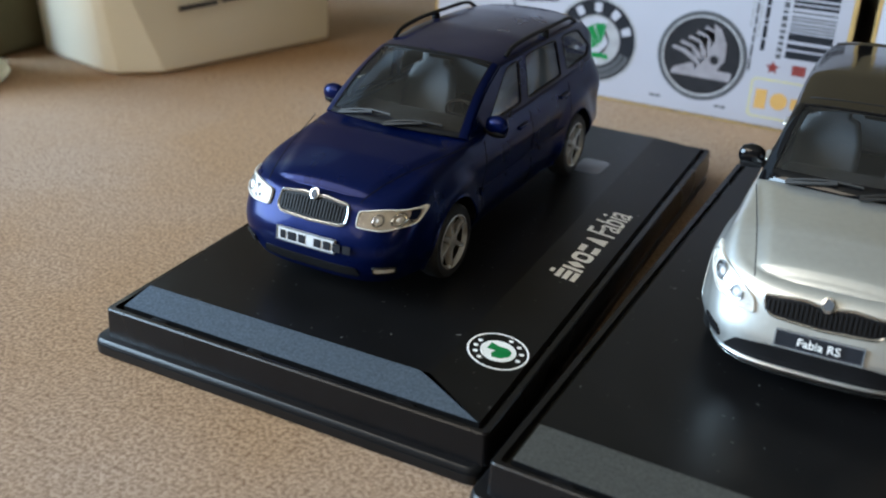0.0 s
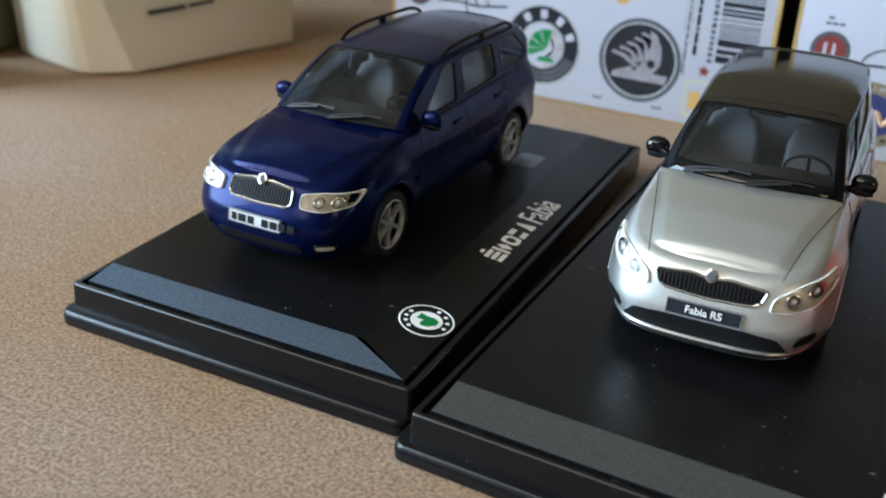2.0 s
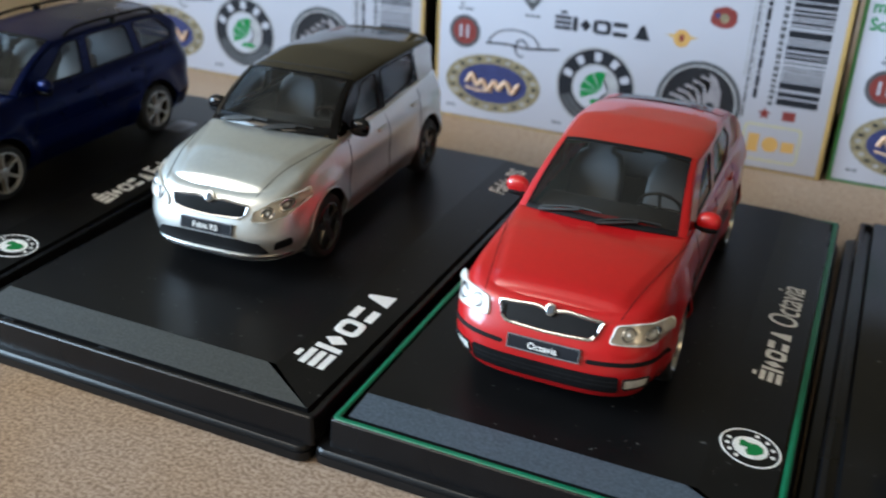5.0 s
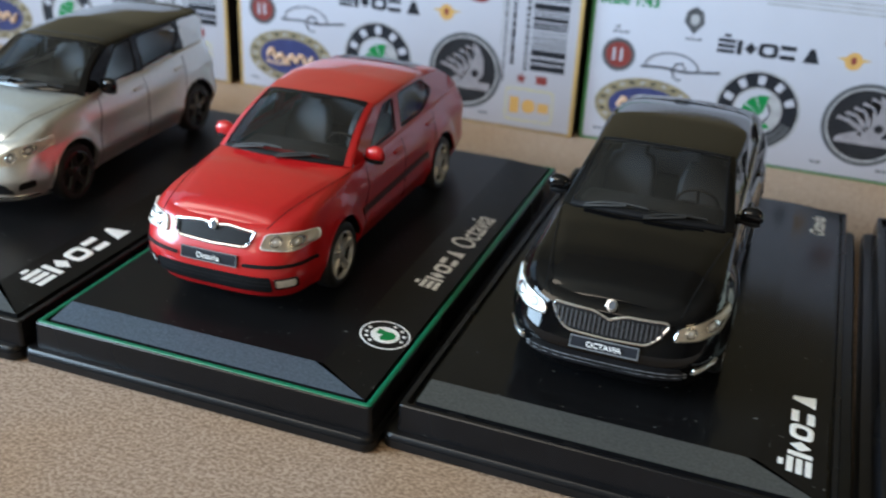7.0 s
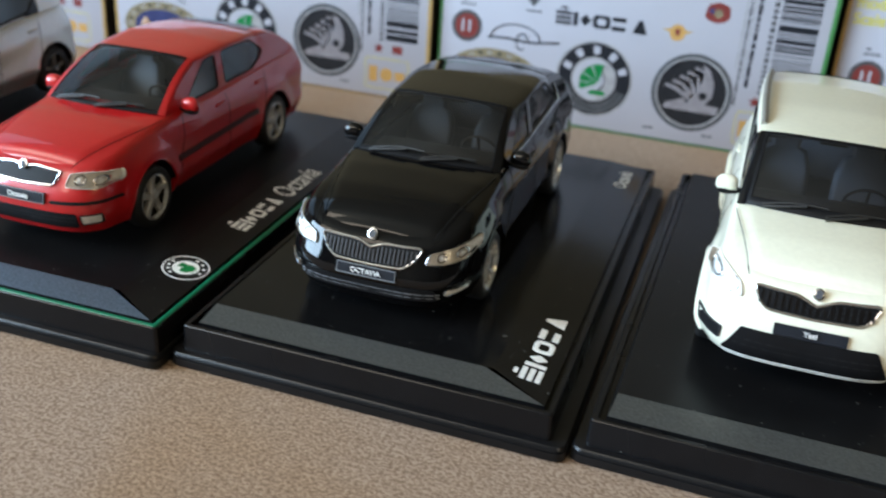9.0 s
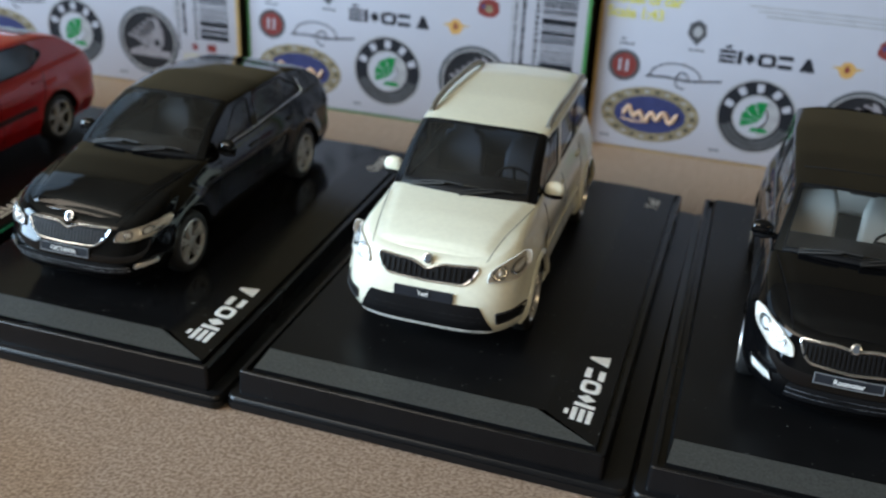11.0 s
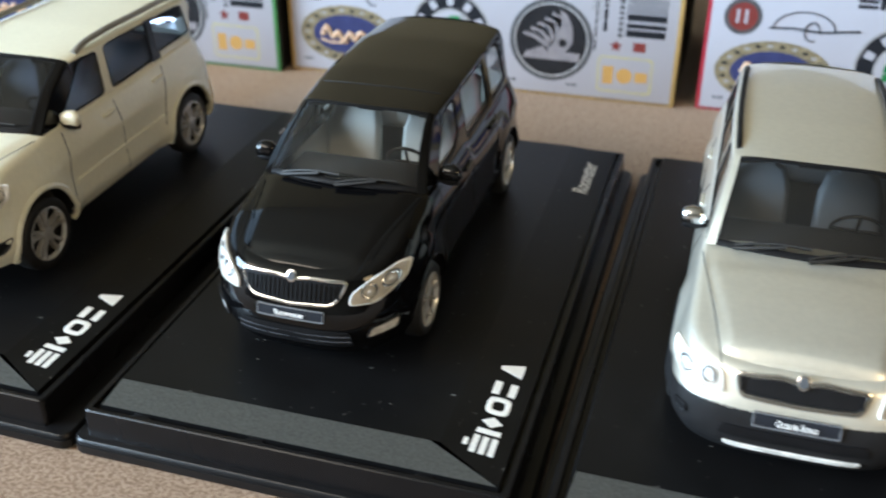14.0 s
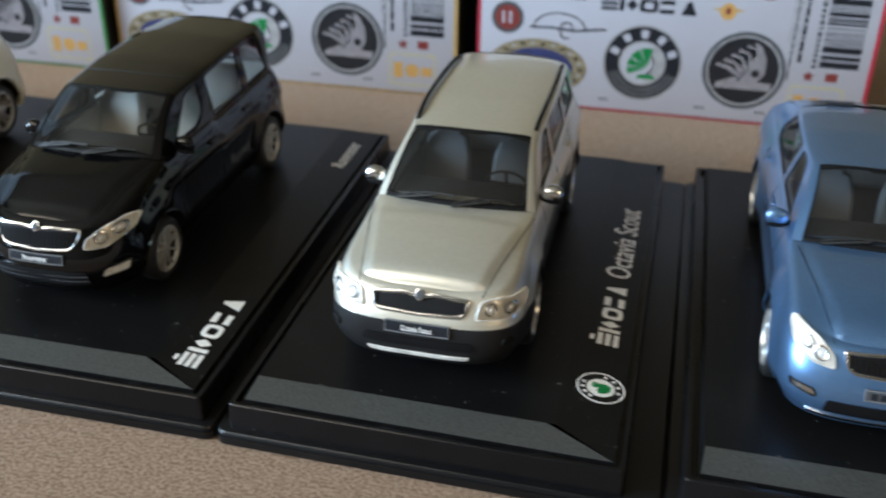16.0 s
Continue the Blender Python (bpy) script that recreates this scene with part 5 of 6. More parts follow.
        edge = sorted(lp, key=lambda q: q[1])
        zl, zh = edge[0][1], edge[-1][1]
        for k in range(1, 4):
            zz = zl + (zh - zl) * (0.08 + 0.10 * k)
            xs = [q[0] for q in lp if abs(q[1] - zz) < 0.03]
            if len(xs) > 1 and max(xs) - min(xs) > 0.1:
                part("lamp_rib", *patch(dense([(min(xs) + 0.02, zz), (max(xs) - 0.02, zz), (max(xs) - 0.02, zz + 0.006), (min(xs) + 0.02, zz + 0.006)], 0.05), front, 0.0075, rings=1), LENS, lamp)
        part("lamp_cover", *patch(scaled(lp, 0.006), front, 0.022, 0.016, rings=3), LAMP_GLASS, lamp, "clear lamp cover")
        if "fog" in c:
            fp = dense(rounded_poly(turn(c["fog"]), 0.02, 3), 0.05)
            fog = part("fog_lamp", *patch(fp, front, 0.008, 0.0, rings=2), m.get("fog", DULL_CHROME), car)
            part("fog_rim", *ring(fp, scaled(fp, 0.012), front, 0.004, 0.014), m.get("fog_rim", TRIM), fog)
    # lower intake, bumper lines
    for poly, key in c.get("panels", ()):
        pp = dense(rounded_poly(poly, 0.025, 3), 0.05)
        part("bumper_panel", *patch(pp, front, 0.010, 0.012, rings=7), m[key], car)
    # number plate
    pz, pw, ph = c["plate"]
    off = 0.02
    plate = part("name_plate", *patch(dense(rounded_poly([(-pw, pz - ph), (pw, pz - ph), (pw, pz + ph), (-pw, pz + ph)], 0.01, 2), 0.06), front, off, 0.03, rings=2), m["plate"], car, "small printed plate")
    fr = dense([(-pw, pz - ph), (pw, pz - ph), (pw, pz + ph), (-pw, pz + ph)], 0.08)
    part("plate_frame", *ring(fr, scaled(fr, 0.009), front, off, 0.008), m.get("plate_frame", SEAT_MID), plate)
    if c.get("words"):
        p0, p1 = Vector(front(-pw * 0.8, pz, off + 0.016)), Vector(front(pw * 0.8, pz, off + 0.016))
        pc = Vector(front(0, pz, off + 0.014))
        lettering("plate_letter", c["words"], ph * 1.55 * K, PRINT_WHITE, Matrix.Translation(pc * MM) @ Matrix.Rotation(radians(90), 4, "X"), plate, squeeze=c.get("squeeze", 1.0), bold=0.02)
    else:
        x = -pw * 0.84
        for k, wd in enumerate((0.045, 0.075, 0.06, 0.0, 0.06, 0.06, 0.06, 0.06)):
            if wd:
                part("plate_bar", *patch([(x, pz - ph * 0.55), (x + wd, pz - ph * 0.55), (x + wd, pz + ph * 0.55), (x, pz + ph * 0.55)], front, off + 0.006, rings=1), INK_BLACK, plate)
            x += (wd or 0.035) + 0.02
    # shut lines
    def seam(name, fn, pts, w, off=0.003, mat=TRIM):
        part(name, *tube([fn(u, v, off - 0.004) for u, v in pts], w, 5), mat, car)
    for sign in (1, -1):
        fn = sh.on_side(sign)
        zs = c.get("sill", 0.21)
        for s_top, s_bot, lo in c["doors"]:
            pts = [(s_bot + (s_top - s_bot) * (k / 10), zs + 0.08 + lo + (sh.top(s_top) - 0.06 - zs - 0.08 - lo) * k / 10) for k in range(11)]
            seam("door_seam", fn, pts, 0.13)
        for hs, hz in c.get("handles", ()):
            part("door_handle", *moved(rounded_box(0, 0, 0, 0.04 * K, 0.2 * K, 0.035 * K, 0.4), *fn(hs, hz, 0.01)), m.get("handle", m["paint"]), car)
        if "moulding" in c:
            a, b, z0, z1 = c["moulding"]
            part("side_moulding", *patch(dense([(a, z0), (b, z0 + 0.02), (b, z1 + 0.02), (a, z1)], 0.1), fn, 0.012, 0.014, rings=2), m["moulding"], car)
        pts = [(c.get("crease_front", 0.36) * (1 - t) * sign + sign * c.get("crease_back", 0.62) * t + sign * 0.06, 0.12 + (gh["s0"] - 0.22) * t) for t in [k / 10 for k in range(11)]]
        seam("bonnet_seam", sh.on_hood, pts, 0.08, 0.0)
    # roof rails
    if "rails" in c:
        a, b, h, rw = c["rails"]
        for sign in (1, -1):
            wx = lambda s: gh["wr"](s) * 0.92
            base = lambda s: gh["roof_e"](s) + gh["dome"](0.92)
            pts = []
            for k in range(21):
                t = k / 20
                s = a + (b - a) * t
                up = h * min(1.0, min(t, 1 - t) / 0.12) ** 0.5
                pts.append(sh.at(sign * wx(s), s, base(s) + up))
            feet = [tube([sh.at(sign * wx(s), s, base(s) - 0.02), sh.at(sign * wx(s), s, base(s) + h)], 0.04 * K, 8) for s in ((a + b) / 2,)] if h > 0.05 else []
            part("roof_rail", *joined(tube(pts, rw * K, 8), *feet), m["rail"], car)
    return car

# ---- paints ----
BLUE_PAINT = paint("dark_blue_metallic_paint", (0.0004, 0.005, 0.048), metal=0.45, rough=0.28, coat=0.12, spec=0.14)
SILVER_PAINT = paint("silver_paint", (0.74, 0.75, 0.72), metal=0.82, rough=0.36)
SCOUT_PAINT = paint("warm_silver_paint", (0.82, 0.79, 0.685), metal=0.70, rough=0.36)
RED_PAINT = paint("red_paint", (0.50, 0.006, 0.008), rough=0.36, coat=0.8)
RED_STRIP = material("dark_red_strip", (0.05, 0.008, 0.008), 0.45, grain=0.2, grain_size=400)
BLACK_PAINT = paint("black_paint", (0.003, 0.003, 0.0034), rough=0.06, coat=0.10, spec=0.32)
WHITE_PAINT = paint("cream_white_paint", (0.89, 0.87, 0.70), rough=0.32)
SKY_PAINT = paint("light_blue_metallic_paint", (0.13, 0.26, 0.48), metal=0.75, rough=0.35)
CLAD = material("dark_grey_cladding", (0.014, 0.014, 0.015), 0.5, grain=0.25, grain_size=500, spec=0.25)
PLATE_WHITE = material("white_plate", (0.6, 0.61, 0.62), 0.5, grain=0.08, grain_size=300)
RAIL_GREY = material("grey_rail_paint", (0.32, 0.31, 0.28), 0.4, metal=0.4, grain=0.15, grain_size=300)

blue_estate = dict(
    x=-92.1, y=140.8, yaw=0.5, label="dark blue estate model car with black roof rails", length=4.24, width=1.585, wheelbase=2.46, axle=0.86, wheel_r=0.30, spokes=(6, 0.021, 0),
    nose=[(0.15, 0.12), (0.25, 0.05), (0.38, 0.01), (0.48, 0.0), (0.55, 0.02), (0.64, 0.08), (0.80, 0.16), (0.88, 0.22)], sill=0.21,
    shoulder=[(0, 0.80), (0.14, 0.835), (0.5, 0.905), (1.2, 0.985), (2.3, 0.985), (3.4, 1.01), (4.2, 1.01)], crown=0.05, crease_front=0.34, crease_back=0.64,
    cabin=dict(base=1.24, head=1.95, tail_top=3.80, tail_base=4.10, roof_w=1.15, roof=[(1.8, 1.43), (1.98, 1.448), (2.6, 1.475), (3.4, 1.455), (3.9, 1.41)],
               windows=[[(1.56, 0), (2.24, 0), (2.27, 1), (2.06, 1)], [(2.36, 0), (3.12, 0), (3.04, 1), (2.38, 1)], [(3.24, 0.04), (3.78, 0.10), (3.86, 0.40), (3.62, 1), (3.15, 1)]], seat=1.1, seat_top=1.29),
    grille=dict(poly=[(0.0, 0.605), (0.27, 0.615), (0.315, 0.655), (0.30, 0.775), (0.08, 0.80), (0.0, 0.785)], badge=(0.785, 0.045), bars=21, band=0.024),
    lamp=[(0.375, 0.635), (0.37, 0.745), (0.55, 0.77), (0.74, 0.755), (0.735, 0.66), (0.56, 0.625)], bulbs=[(0.52, 0.695, 0.045), (0.64, 0.70, 0.045)],
    fog=[(0.51, 0.30), (0.65, 0.305), (0.66, 0.37), (0.52, 0.37)], plate=(0.485, 0.255, 0.05), doors=[(1.46, 1.30, 0.1), (2.32, 2.30, 0.0), (3.2, 3.06, 0.15)],
    handles=[(2.14, 0.85), (3.04, 0.87)], panels=[([(-0.42, 0.265), (0.42, 0.265), (0.40, 0.34), (-0.40, 0.34)], "intake")], moulding=(1.32, 3.0, 0.52, 0.57), rails=(2.12, 3.66, 0.06, 0.018))
model_car(blue_estate, dict(paint=BLUE_PAINT, roof=BLUE_PAINT, pillars=BLUE_PAINT, seat=SEAT_MID, rim=RIM, mirror=BLUE_PAINT, plate=PLATE_WHITE, intake=TRIM, moulding=BLUE_PAINT, rail=TRIM, badge=INK_GREY))

silver_hatch = dict(
    x=-11.0, y=150.3, yaw=2.4, label="silver hatchback model car with black roof and black wheels", length=4.03, width=1.642, wheelbase=2.46, axle=0.82, wheel_r=0.31, spokes=(5, 0.045, 0),
    nose=[(0.15, 0.10), (0.24, 0.0), (0.32, 0.02), (0.45, 0.015), (0.55, 0.05), (0.72, 0.11), (0.85, 0.20)], sill=0.20,
    shoulder=[(0, 0.77), (0.15, 0.82), (0.5, 0.925), (1.2, 1.02), (2.2, 1.03), (3.2, 1.085), (4.0, 1.09)], crown=0.06, nose_len=0.68, crease_front=0.40, crease_back=0.62,
    cabin=dict(base=1.22, head=1.80, tail_top=3.68, tail_base=3.97, roof_w=1.19, roof=[(1.6, 1.455), (1.82, 1.48), (2.5, 1.515), (3.2, 1.50), (3.8, 1.465)],
               windows=[[(1.50, 0), (2.20, 0), (2.22, 1), (1.93, 1)], [(2.30, 0), (3.00, 0.06), (3.16, 0.45), (3.12, 1), (2.31, 1)]], dark=((1.2, 3.22, -0.02),), spoiler=0.12, frit_low=0.13, dark_top=0.86, seat=1.05, seat_top=1.34, bow=0.09, ridge=0.10),
    grille=dict(poly=[(0.0, 0.565), (0.31, 0.58), (0.37, 0.62), (0.395, 0.71), (0.14, 0.735), (0.0, 0.715)], badge=(0.725, 0.05), bars=25, band=0.020),
    lamp=[(0.41, 0.57), (0.425, 0.66), (0.58, 0.755), (0.77, 0.805), (0.785, 0.73), (0.68, 0.62), (0.54, 0.57)], bulbs=[(0.55, 0.655, 0.055), (0.67, 0.715, 0.05)], dark_lens=True,
    plate=(0.48, 0.264, 0.052), words="Fabia RS", squeeze=0.95, doors=[(1.40, 1.26, 0.1), (2.26, 2.24, 0.0), (3.12, 2.98, 0.15)], handles=[(2.10, 0.88), (2.96, 0.90)],
    panels=[([(-0.58, 0.29), (0.58, 0.29), (0.50, 0.385), (0.30, 0.41), (-0.30, 0.41), (-0.50, 0.385)], "intake"), ([(0.60, 0.32), (0.72, 0.35), (0.73, 0.43), (0.63, 0.40)], "intake"), ([(-0.63, 0.40), (-0.73, 0.43), (-0.72, 0.35), (-0.60, 0.32)], "intake"),
            ([(-0.74, 0.225), (0.74, 0.225), (0.76, 0.262), (-0.76, 0.262)], "chin")])
model_car(silver_hatch, dict(paint=SILVER_PAINT, roof=GLOSS_BLACK, pillars=SILVER_PAINT, apillar=GLOSS_BLACK, seat=SEAT_DARK, rim=RIM_BLACK, mirror=GLOSS_BLACK, plate=INK_BLACK, intake=TRIM, chin=CHROME, frit=GLOSS_BLACK))

red_liftback = dict(
    x=67.9, y=137.2, yaw=0.3, label="bright red liftback model car with silver wheels", length=4.60, width=1.66, wheelbase=2.578, axle=0.94, wheel_r=0.315, spokes=(5, 0.036, 0),
    nose=[(0.18, 0.12), (0.28, 0.04), (0.44, 0.0), (0.58, 0.01), (0.66, 0.06), (0.82, 0.14), (0.90, 0.20)], sill=0.21,
    shoulder=[(0, 0.825), (0.15, 0.865), (0.6, 0.93), (1.35, 1.0), (2.4, 1.0), (3.5, 1.02), (4.2, 1.03), (4.6, 1.0)], crown=0.055, crease_front=0.44, crease_back=0.66,
    cabin=dict(base=1.36, head=2.10, tail_top=3.42, tail_base=4.28, roof_w=1.21, roof=[(1.95, 1.42), (2.12, 1.438), (2.7, 1.468), (3.2, 1.445), (3.7, 1.38)], tail_bulge=0.09,
               windows=[[(1.72, 0), (2.42, 0), (2.46, 1), (2.24, 1)], [(2.55, 0), (3.18, 0.0), (3.46, 0.34), (3.50, 0.58), (3.26, 1), (2.57, 1)]], hatch=True, seat=1.1, seat_top=1.29),
    grille=dict(poly=[(0.0, 0.645), (0.32, 0.655), (0.36, 0.695), (0.40, 0.80), (0.12, 0.825), (0.0, 0.805)], badge=(0.80, 0.045), bars=2, band=0.026),
    lamp=[(0.44, 0.665), (0.465, 0.785), (0.62, 0.80), (0.82, 0.775), (0.83, 0.70), (0.70, 0.655)], bulbs=[(0.56, 0.73, 0.05), (0.70, 0.725, 0.045)],
    fog=[(0.57, 0.315), (0.72, 0.33), (0.735, 0.435), (0.575, 0.425)], plate=(0.553, 0.27, 0.048), words="Octavia", squeeze=0.95, doors=[(1.60, 1.44, 0.1), (2.48, 2.46, 0.0), (3.38, 3.18, 0.15)],
    handles=[(2.32, 0.87), (3.22, 0.89)], panels=[([(-0.545, 0.285), (0.545, 0.285), (0.55, 0.435), (-0.55, 0.435)], "intake"), ([(0.31, 0.515), (0.83, 0.53), (0.83, 0.56), (0.31, 0.545)], "intake"), ([(-0.83, 0.53), (-0.31, 0.515), (-0.31, 0.545), (-0.83, 0.56)], "intake"),
                                                ([(-0.54, 0.345), (0.54, 0.345), (0.54, 0.358), (-0.54, 0.358)], "slat"), ([(-0.54, 0.385), (0.54, 0.385), (0.54, 0.398), (-0.54, 0.398)], "slat")],
    moulding=(1.42, 3.1, 0.52, 0.585))
model_car(red_liftback, dict(paint=RED_PAINT, roof=RED_PAINT, pillars=RED_PAINT, seat=SEAT_DARK, rim=RIM, mirror=RED_PAINT, plate=INK_BLACK, intake=TRIM, slat=CLAD, moulding=RED_STRIP, badge=INK_GREY))

black_liftback = dict(
    x=146.9, y=137.4, yaw=-0.2, label="glossy black liftback model car with chrome grille", length=4.66, width=1.73, wheelbase=2.686, axle=0.89, wheel_r=0.32, spokes=(5, 0.020, 0.16),
    nose=[(0.15, 0.10), (0.25, 0.03), (0.40, 0.0), (0.50, 0.01), (0.58, 0.06), (0.72, 0.12), (0.82, 0.20)], sill=0.20, nose_len=0.72,
    shoulder=[(0, 0.765), (0.15, 0.82), (0.6, 0.91), (1.35, 1.0), (2.4, 1.0), (3.5, 1.04), (4.3, 1.04), (4.66, 1.02)], crown=0.06, crease_front=0.46, crease_back=0.66,
    cabin=dict(base=1.40, head=2.14, tail_top=3.50, tail_base=4.36, roof_w=1.26, roof=[(1.95, 1.415), (2.16, 1.437), (2.8, 1.46), (3.3, 1.435), (3.8, 1.37)], tail_bulge=0.08,
               windows=[[(1.76, 0), (2.46, 0), (2.48, 1), (2.27, 1)], [(2.57, 0), (3.64, 0.05), (3.74, 0.26), (3.36, 1), (2.58, 1)]], hatch=True, seat=1.1, seat_top=1.27),
    grille=dict(poly=[(0.0, 0.53), (0.30, 0.54), (0.38, 0.59), (0.455, 0.695), (0.43, 0.73), (0.12, 0.725), (0.0, 0.685)], badge=(0.765, 0.05), bars=23, band=0.022),
    lamp=[(0.48, 0.60), (0.50, 0.69), (0.66, 0.73), (0.835, 0.775), (0.85, 0.715), (0.77, 0.635), (0.62, 0.60)], bulbs=[(0.60, 0.66, 0.04), (0.73, 0.69, 0.04)],
    fog=[(0.64, 0.34), (0.80, 0.365), (0.81, 0.42), (0.66, 0.40)], plate=(0.484, 0.264, 0.042), words="OCTAVIA", squeeze=0.95, doors=[(1.64, 1.48, 0.1), (2.52, 2.50, 0.0), (3.44, 3.26, 0.15)],
    handles=[(2.36, 0.87), (3.28, 0.89)], panels=[([(-0.60, 0.29), (0.60, 0.29), (0.58, 0.40), (-0.58, 0.40)], "intake"), ([(-0.62, 0.315), (0.62, 0.315), (0.62, 0.325), (-0.62, 0.325)], "slat"), ([(-0.62, 0.35), (0.62, 0.35), (0.62, 0.36), (-0.62, 0.36)], "slat")])
model_car(black_liftback, dict(paint=BLACK_PAINT, roof=BLACK_PAINT, pillars=BLACK_PAINT, seat=CABIN, rim=RIM, mirror=BLACK_PAINT, plate=INK_BLACK, intake=TRIM, slat=SEAT_MID, badge=INK_GREY, bar=CABIN, lamp_rim=CHROME, fog_rim=CHROME, window_trim=CHROME))

white_suv = dict(
    x=228.6, y=141.2, yaw=-0.1, label="cream white off-road model car with grey roof rails", length=4.22, width=1.70, wheelbase=2.578, axle=0.86, wheel_r=0.335, spokes=(5, 0.019, 0.2), arch_gap=0.10,
    nose=[(0.22, 0.12), (0.34, 0.03), (0.46, 0.0), (0.62, 0.0), (0.70, 0.03), (0.78, 0.06), (0.93, 0.12), (1.0, 0.18)], sill=0.29, hip=0.75, lip_r=0.7,
    shoulder=[(0, 0.955), (0.14, 1.00), (0.5, 1.07), (1.18, 1.125), (2.2, 1.125), (3.4, 1.16), (4.2, 1.16)], crown=0.055, crease_front=0.46, crease_back=0.64,
    cabin=dict(base=1.18, head=1.80, tail_top=3.92, tail_base=4.08, roof_w=1.30, roof=[(1.6, 1.61), (1.82, 1.64), (2.5, 1.672), (3.4, 1.66), (4.0, 1.62)],
               windows=[[(1.46, 0), (2.18, 0), (2.19, 1), (1.92, 1)], [(2.30, 0), (3.06, 0), (3.04, 1), (2.29, 1)], [(3.15, 0.10), (3.86, 0.14), (3.78, 1), (3.13, 1)]], dark=((1.1, 1.47, 0.50), (3.0, 3.2, 0.0)), seat=1.05, seat_top=1.46, bow=0.09, frit=0.06, frit_low=0.10),
    grille=dict(poly=[(0.0, 0.735), (0.34, 0.745), (0.40, 0.785), (0.465, 0.885), (0.44, 0.925), (0.14, 0.91), (0.0, 0.855)], badge=(0.925, 0.048), bars=17, band=0.022),
    lamp=[(0.525, 0.79), (0.55, 0.895), (0.68, 0.965), (0.835, 0.99), (0.85, 0.89), (0.77, 0.80)], bulbs=[(0.625, 0.865, 0.06), (0.75, 0.89, 0.055)],
    fog=[(0.64, 0.41), (0.82, 0.445), (0.84, 0.55), (0.63, 0.525)], plate=(0.636, 0.268, 0.042), words="Yeti", squeeze=0.95, doors=[(1.40, 1.30, 0.1), (2.22, 2.22, 0.0), (3.12, 2.94, 0.15)],
    handles=[(2.08, 0.99), (2.98, 1.01)], panels=[([(-0.62, 0.335), (0.62, 0.335), (0.50, 0.585), (-0.50, 0.585)], "intake"), ([(-0.60, 0.295), (0.60, 0.295), (0.62, 0.325), (-0.62, 0.325)], "chin"),
                                                ([(-0.53, 0.43), (0.53, 0.43), (0.53, 0.44), (-0.53, 0.44)], "slat"), ([(-0.52, 0.48), (0.52, 0.48), (0.52, 0.49), (-0.52, 0.49)], "slat")],
    moulding=(1.4, 2.95, 0.56, 0.61), rails=(1.95, 3.9, 0.05, 0.030))
model_car(white_suv, dict(glass=GLASS_SMOKE, paint=WHITE_PAINT, roof=WHITE_PAINT, pillars=WHITE_PAINT, apillar=GLOSS_BLACK, seat=SEAT_DARK, rim=RIM, mirror=WHITE_PAINT, plate=INK_BLACK, intake=TRIM, slat=CLAD, chin=DULL_CHROME, moulding=WHITE_PAINT, rail=RAIL_GREY, badge=INK_GREY, frit=TRIM, fog=TRIM, fog_rim=CABIN, plate_frame=INK_BLACK))

black_van = dict(
    x=310.9, y=140.7, yaw=-0.6, label="glossy black tall family model car with light grey seats", length=4.21, width=1.684, wheelbase=2.608, axle=0.84, wheel_r=0.31, spokes=(9, 0.017, 0),
    nose=[(0.18, 0.11), (0.28, 0.03), (0.42, 0.0), (0.56, 0.01), (0.65, 0.05), (0.82, 0.10), (0.95, 0.2)], sill=0.20, nose_len=0.85, nose_n=3.0,
    shoulder=[(0, 0.855), (0.15, 0.90), (0.5, 0.99), (1.1, 1.09), (2.2, 1.08), (2.3, 1.04), (3.4, 1.06), (4.2, 1.08)], crown=0.06, crease_front=0.42, crease_back=0.6,
    cabin=dict(base=1.14, head=1.74, tail_top=3.86, tail_base=4.05, roof_w=1.20, roof=[(1.6, 1.54), (1.76, 1.558), (2.4, 1.61), (3.2, 1.63), (3.85, 1.61)],
               windows=[[(1.42, 0), (1.92, 0), (2.12, 0.25), (2.16, 1), (1.90, 1)], [(2.30, 0), (3.07, 0), (3.05, 1), (2.30, 1)], [(3.18, 0), (3.74, 0.04), (3.66, 1), (3.17, 1)]], seat=1.05, seat_top=1.44, bow=0.09, ridge=0.33),
    grille=dict(poly=[(0.0, 0.61), (0.31, 0.63), (0.37, 0.68), (0.42, 0.79), (0.40, 0.825), (0.14, 0.835), (0.0, 0.815)], badge=(0.82, 0.045), bars=21, band=0.028),
    lamp=[(0.43, 0.645), (0.445, 0.735), (0.56, 0.82), (0.70, 0.875), (0.765, 0.85), (0.755, 0.76), (0.61, 0.655)], bulbs=[(0.56, 0.74, 0.058), (0.675, 0.79, 0.052)],
    fog=[(0.55, 0.37), (0.73, 0.395), (0.75, 0.49), (0.585, 0.465)], plate=(0.555, 0.264, 0.042), words="Roomster", squeeze=0.9, doors=[(1.36, 1.24, 0.1), (2.22, 2.20, 0.0), (3.12, 2.96, 0.15)],
    handles=[(2.06, 0.92), (2.96, 0.94)], panels=[([(-0.46, 0.30), (0.46, 0.30), (0.44, 0.44), (-0.44, 0.44)], "intake"), ([(-0.45, 0.34), (0.45, 0.34), (0.45, 0.352), (-0.45, 0.352)], "slat"), ([(-0.45, 0.39), (0.45, 0.39), (0.45, 0.402), (-0.45, 0.402)], "slat")])
model_car(black_van, dict(lining=SEAT_LIGHT, paint=BLACK_PAINT, roof=BLACK_PAINT, pillars=BLACK_PAINT, seat=SEAT_LIGHT, rim=RIM, mirror=BLACK_PAINT, plate=INK_BLACK, intake=TRIM, slat=INK_GREY, badge=INK_GREY))

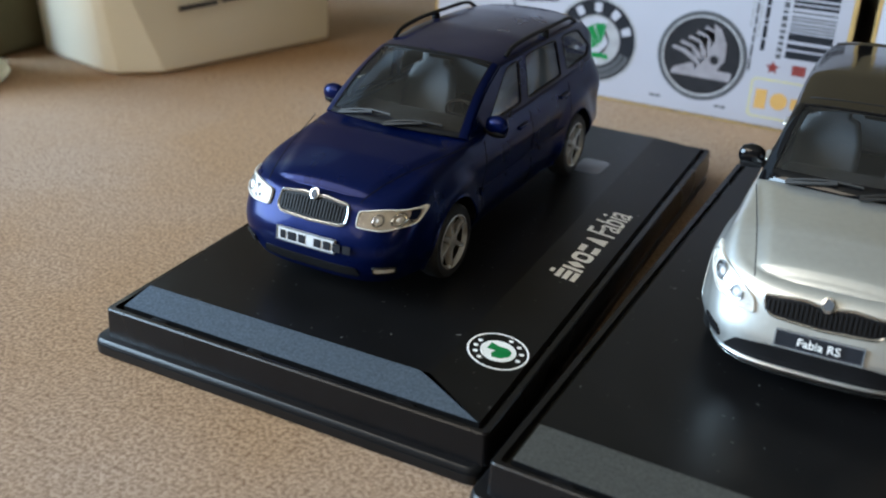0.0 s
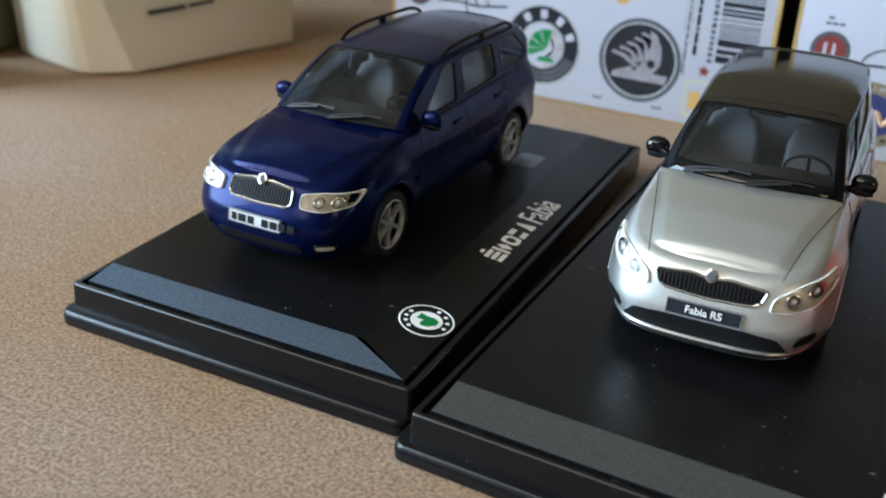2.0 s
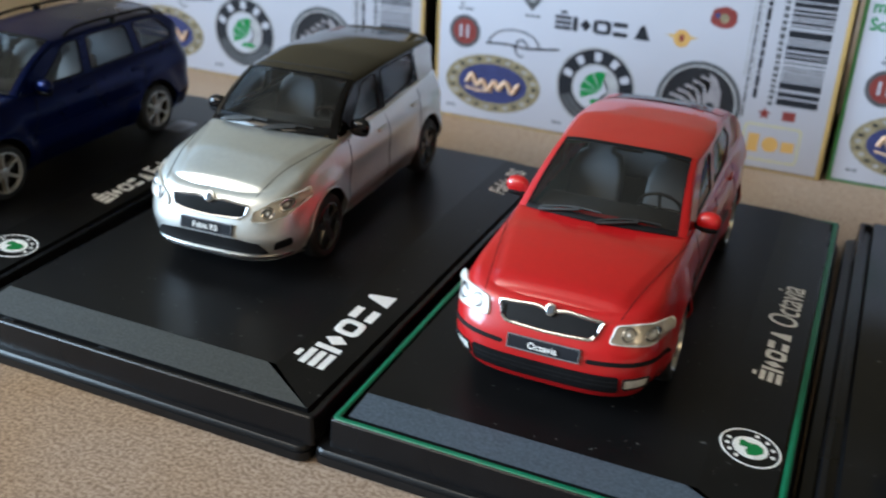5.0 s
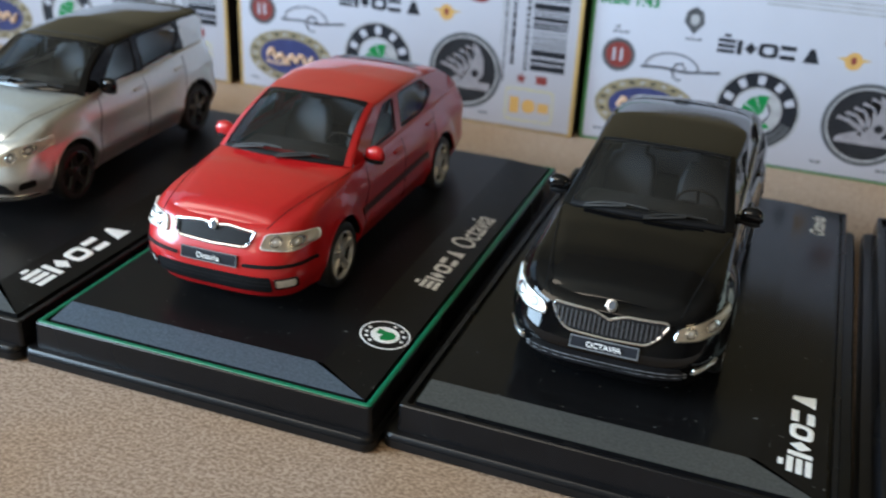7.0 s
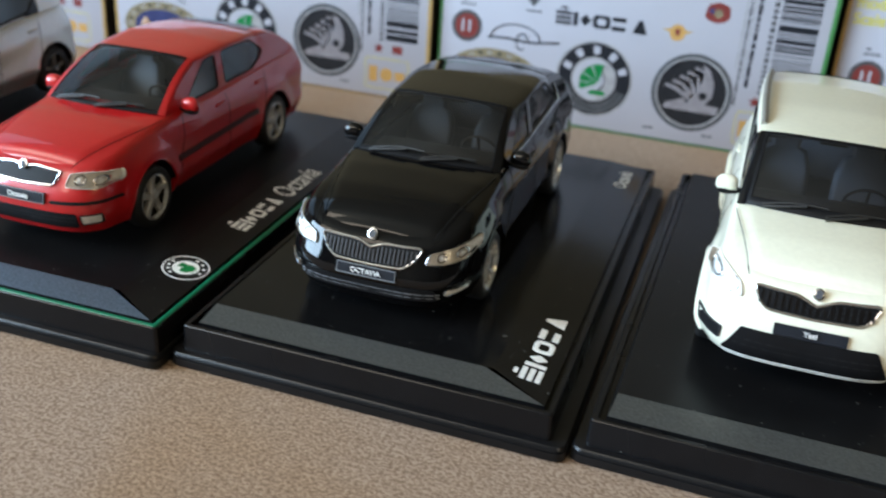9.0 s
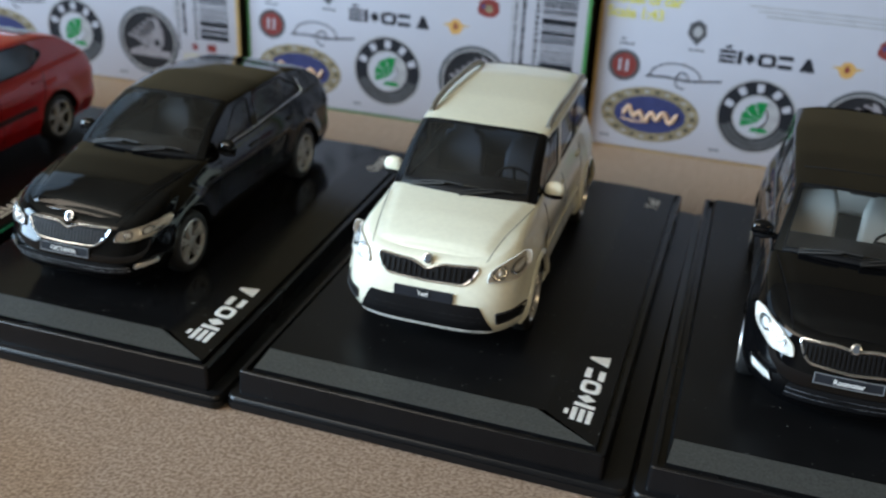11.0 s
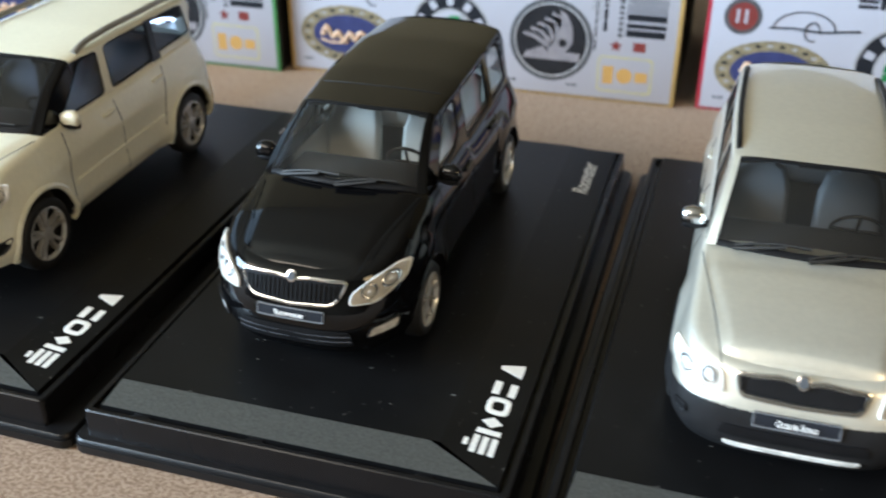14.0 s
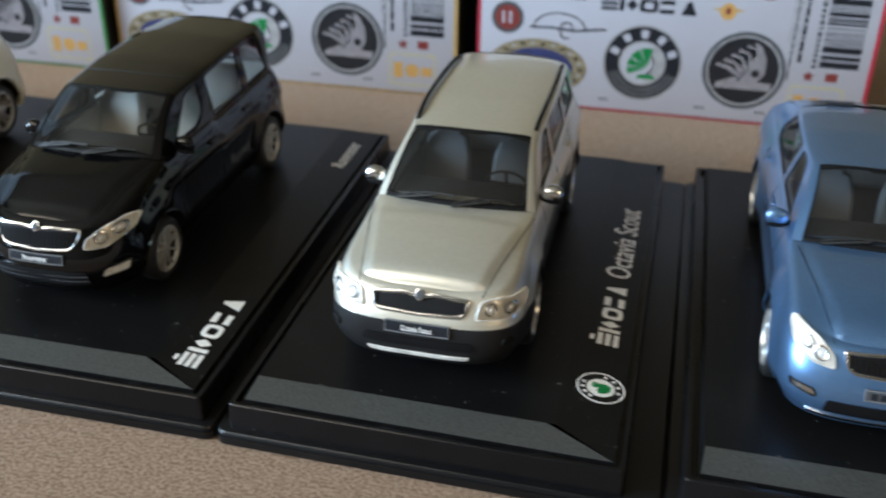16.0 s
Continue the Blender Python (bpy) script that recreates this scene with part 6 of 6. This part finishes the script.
silver_scout = dict(
    x=393.6, y=135.7, yaw=-0.5, label="silver estate model car with dark lower cladding and black rails", length=4.60, width=1.69, wheelbase=2.578, axle=0.94, wheel_r=0.325, spokes=(5, 0.036, 0),
    nose=[(0.20, 0.12), (0.30, 0.03), (0.46, 0.0), (0.60, 0.01), (0.69, 0.06), (0.85, 0.14), (0.93, 0.20)], sill=0.25, cladding=0.615,
    shoulder=[(0, 0.855), (0.15, 0.895), (0.6, 0.965), (1.35, 1.035), (2.4, 1.035), (3.5, 1.06), (4.6, 1.06)], crown=0.055, crease=0.028, crease_front=0.44, crease_back=0.66,
    cabin=dict(base=1.36, head=2.08, tail_top=4.20, tail_base=4.42, roof_w=1.22, roof=[(1.95, 1.46), (2.1, 1.475), (2.7, 1.51), (3.6, 1.50), (4.3, 1.46)],
               windows=[[(1.70, 0), (2.42, 0), (2.44, 1), (2.22, 1)], [(2.52, 0), (3.33, 0), (3.25, 1), (2.53, 1)], [(3.42, 0.02), (4.08, 0.12), (3.96, 1), (3.36, 1)]], seat=1.1, seat_top=1.31),
    grille=dict(poly=[(0.0, 0.672), (0.345, 0.682), (0.385, 0.722), (0.415, 0.83), (0.12, 0.855), (0.0, 0.835)], badge=(0.83, 0.05), bars=2, band=0.034),
    lamp=[(0.45, 0.685), (0.475, 0.82), (0.62, 0.84), (0.79, 0.815), (0.80, 0.735), (0.70, 0.68)], bulbs=[(0.56, 0.76, 0.05), (0.70, 0.755, 0.045)],
    fog=[(0.66, 0.46), (0.74, 0.465), (0.75, 0.53), (0.67, 0.525)], plate=(0.585, 0.264, 0.046), words="Octavia Scout", squeeze=0.62, doors=[(1.60, 1.44, 0.1), (2.48, 2.46, 0.0), (3.38, 3.18, 0.15)],
    handles=[(2.32, 0.90), (3.22, 0.92)], panels=[([(-0.46, 0.42), (0.46, 0.42), (0.44, 0.50), (-0.44, 0.50)], "intake"), ([(-0.40, 0.318), (0.40, 0.318), (0.43, 0.355), (-0.43, 0.355)], "chin")],
    rails=(2.2, 4.1, 0.035, 0.022))
model_car(silver_scout, dict(paint=SCOUT_PAINT, roof=SCOUT_PAINT, pillars=SCOUT_PAINT, cladding=CLAD, seat=SEAT_DARK, rim=RIM, mirror=CHROME, plate=INK_BLACK, intake=TRIM, chin=DULL_CHROME, rail=TRIM, fog=TRIM, lip=CLAD, badge=INK_GREY))

sky_saloon = dict(
    x=478.0, y=136.0, yaw=-0.3, label="light blue metallic saloon model car", length=4.84, width=1.817, wheelbase=2.761, axle=0.93, wheel_r=0.33, spokes=(7, 0.035, 0),
    nose=[(0.18, 0.11), (0.28, 0.03), (0.44, 0.0), (0.58, 0.01), (0.68, 0.06), (0.82, 0.13), (0.92, 0.20)], sill=0.20,
    shoulder=[(0, 0.83), (0.15, 0.875), (0.6, 0.95), (1.4, 1.02), (2.4, 1.02), (3.6, 1.04), (4.4, 1.04), (4.84, 1.02)], crown=0.06, crease=0.028, crease_front=0.46, crease_back=0.66,
    cabin=dict(base=1.40, head=2.14, tail_top=3.60, tail_base=4.42, roof_w=1.24, roof=[(1.95, 1.43), (2.2, 1.452), (2.8, 1.478), (3.4, 1.445), (3.9, 1.38)], tail_bulge=0.07,
               windows=[[(1.76, 0), (2.50, 0), (2.52, 1), (2.28, 1)], [(2.60, 0), (3.52, 0.02), (3.66, 0.35), (3.44, 1), (2.60, 1)]], hatch=True, seat=1.1, seat_top=1.28),
    grille=dict(poly=[(0.0, 0.64), (0.36, 0.655), (0.42, 0.70), (0.45, 0.81), (0.14, 0.83), (0.0, 0.80)], badge=(0.81, 0.05), bars=21, band=0.03),
    lamp=[(0.48, 0.67), (0.50, 0.77), (0.62, 0.86), (0.76, 0.91), (0.80, 0.86), (0.78, 0.76), (0.64, 0.68)], bulbs=[(0.59, 0.755, 0.055), (0.69, 0.80, 0.05)],
    fog=[(0.58, 0.43), (0.76, 0.46), (0.78, 0.52), (0.60, 0.50)], plate=(0.54, 0.264, 0.045), words="", doors=[(1.64, 1.48, 0.1), (2.56, 2.54, 0.0), (3.56, 3.36, 0.15)],
    handles=[(2.40, 0.88), (3.40, 0.90)], panels=[([(-0.52, 0.32), (0.52, 0.32), (0.50, 0.43), (-0.50, 0.43)], "intake"), ([(-0.62, 0.24), (0.62, 0.24), (0.64, 0.275), (-0.64, 0.275)], "chin")])
model_car(sky_saloon, dict(paint=SKY_PAINT, roof=SKY_PAINT, pillars=SKY_PAINT, seat=SEAT_DARK, rim=RIM, mirror=SKY_PAINT, plate=INK_GREY, intake=TRIM, chin=CHROME, fog=CHROME, badge=INK_GREY))
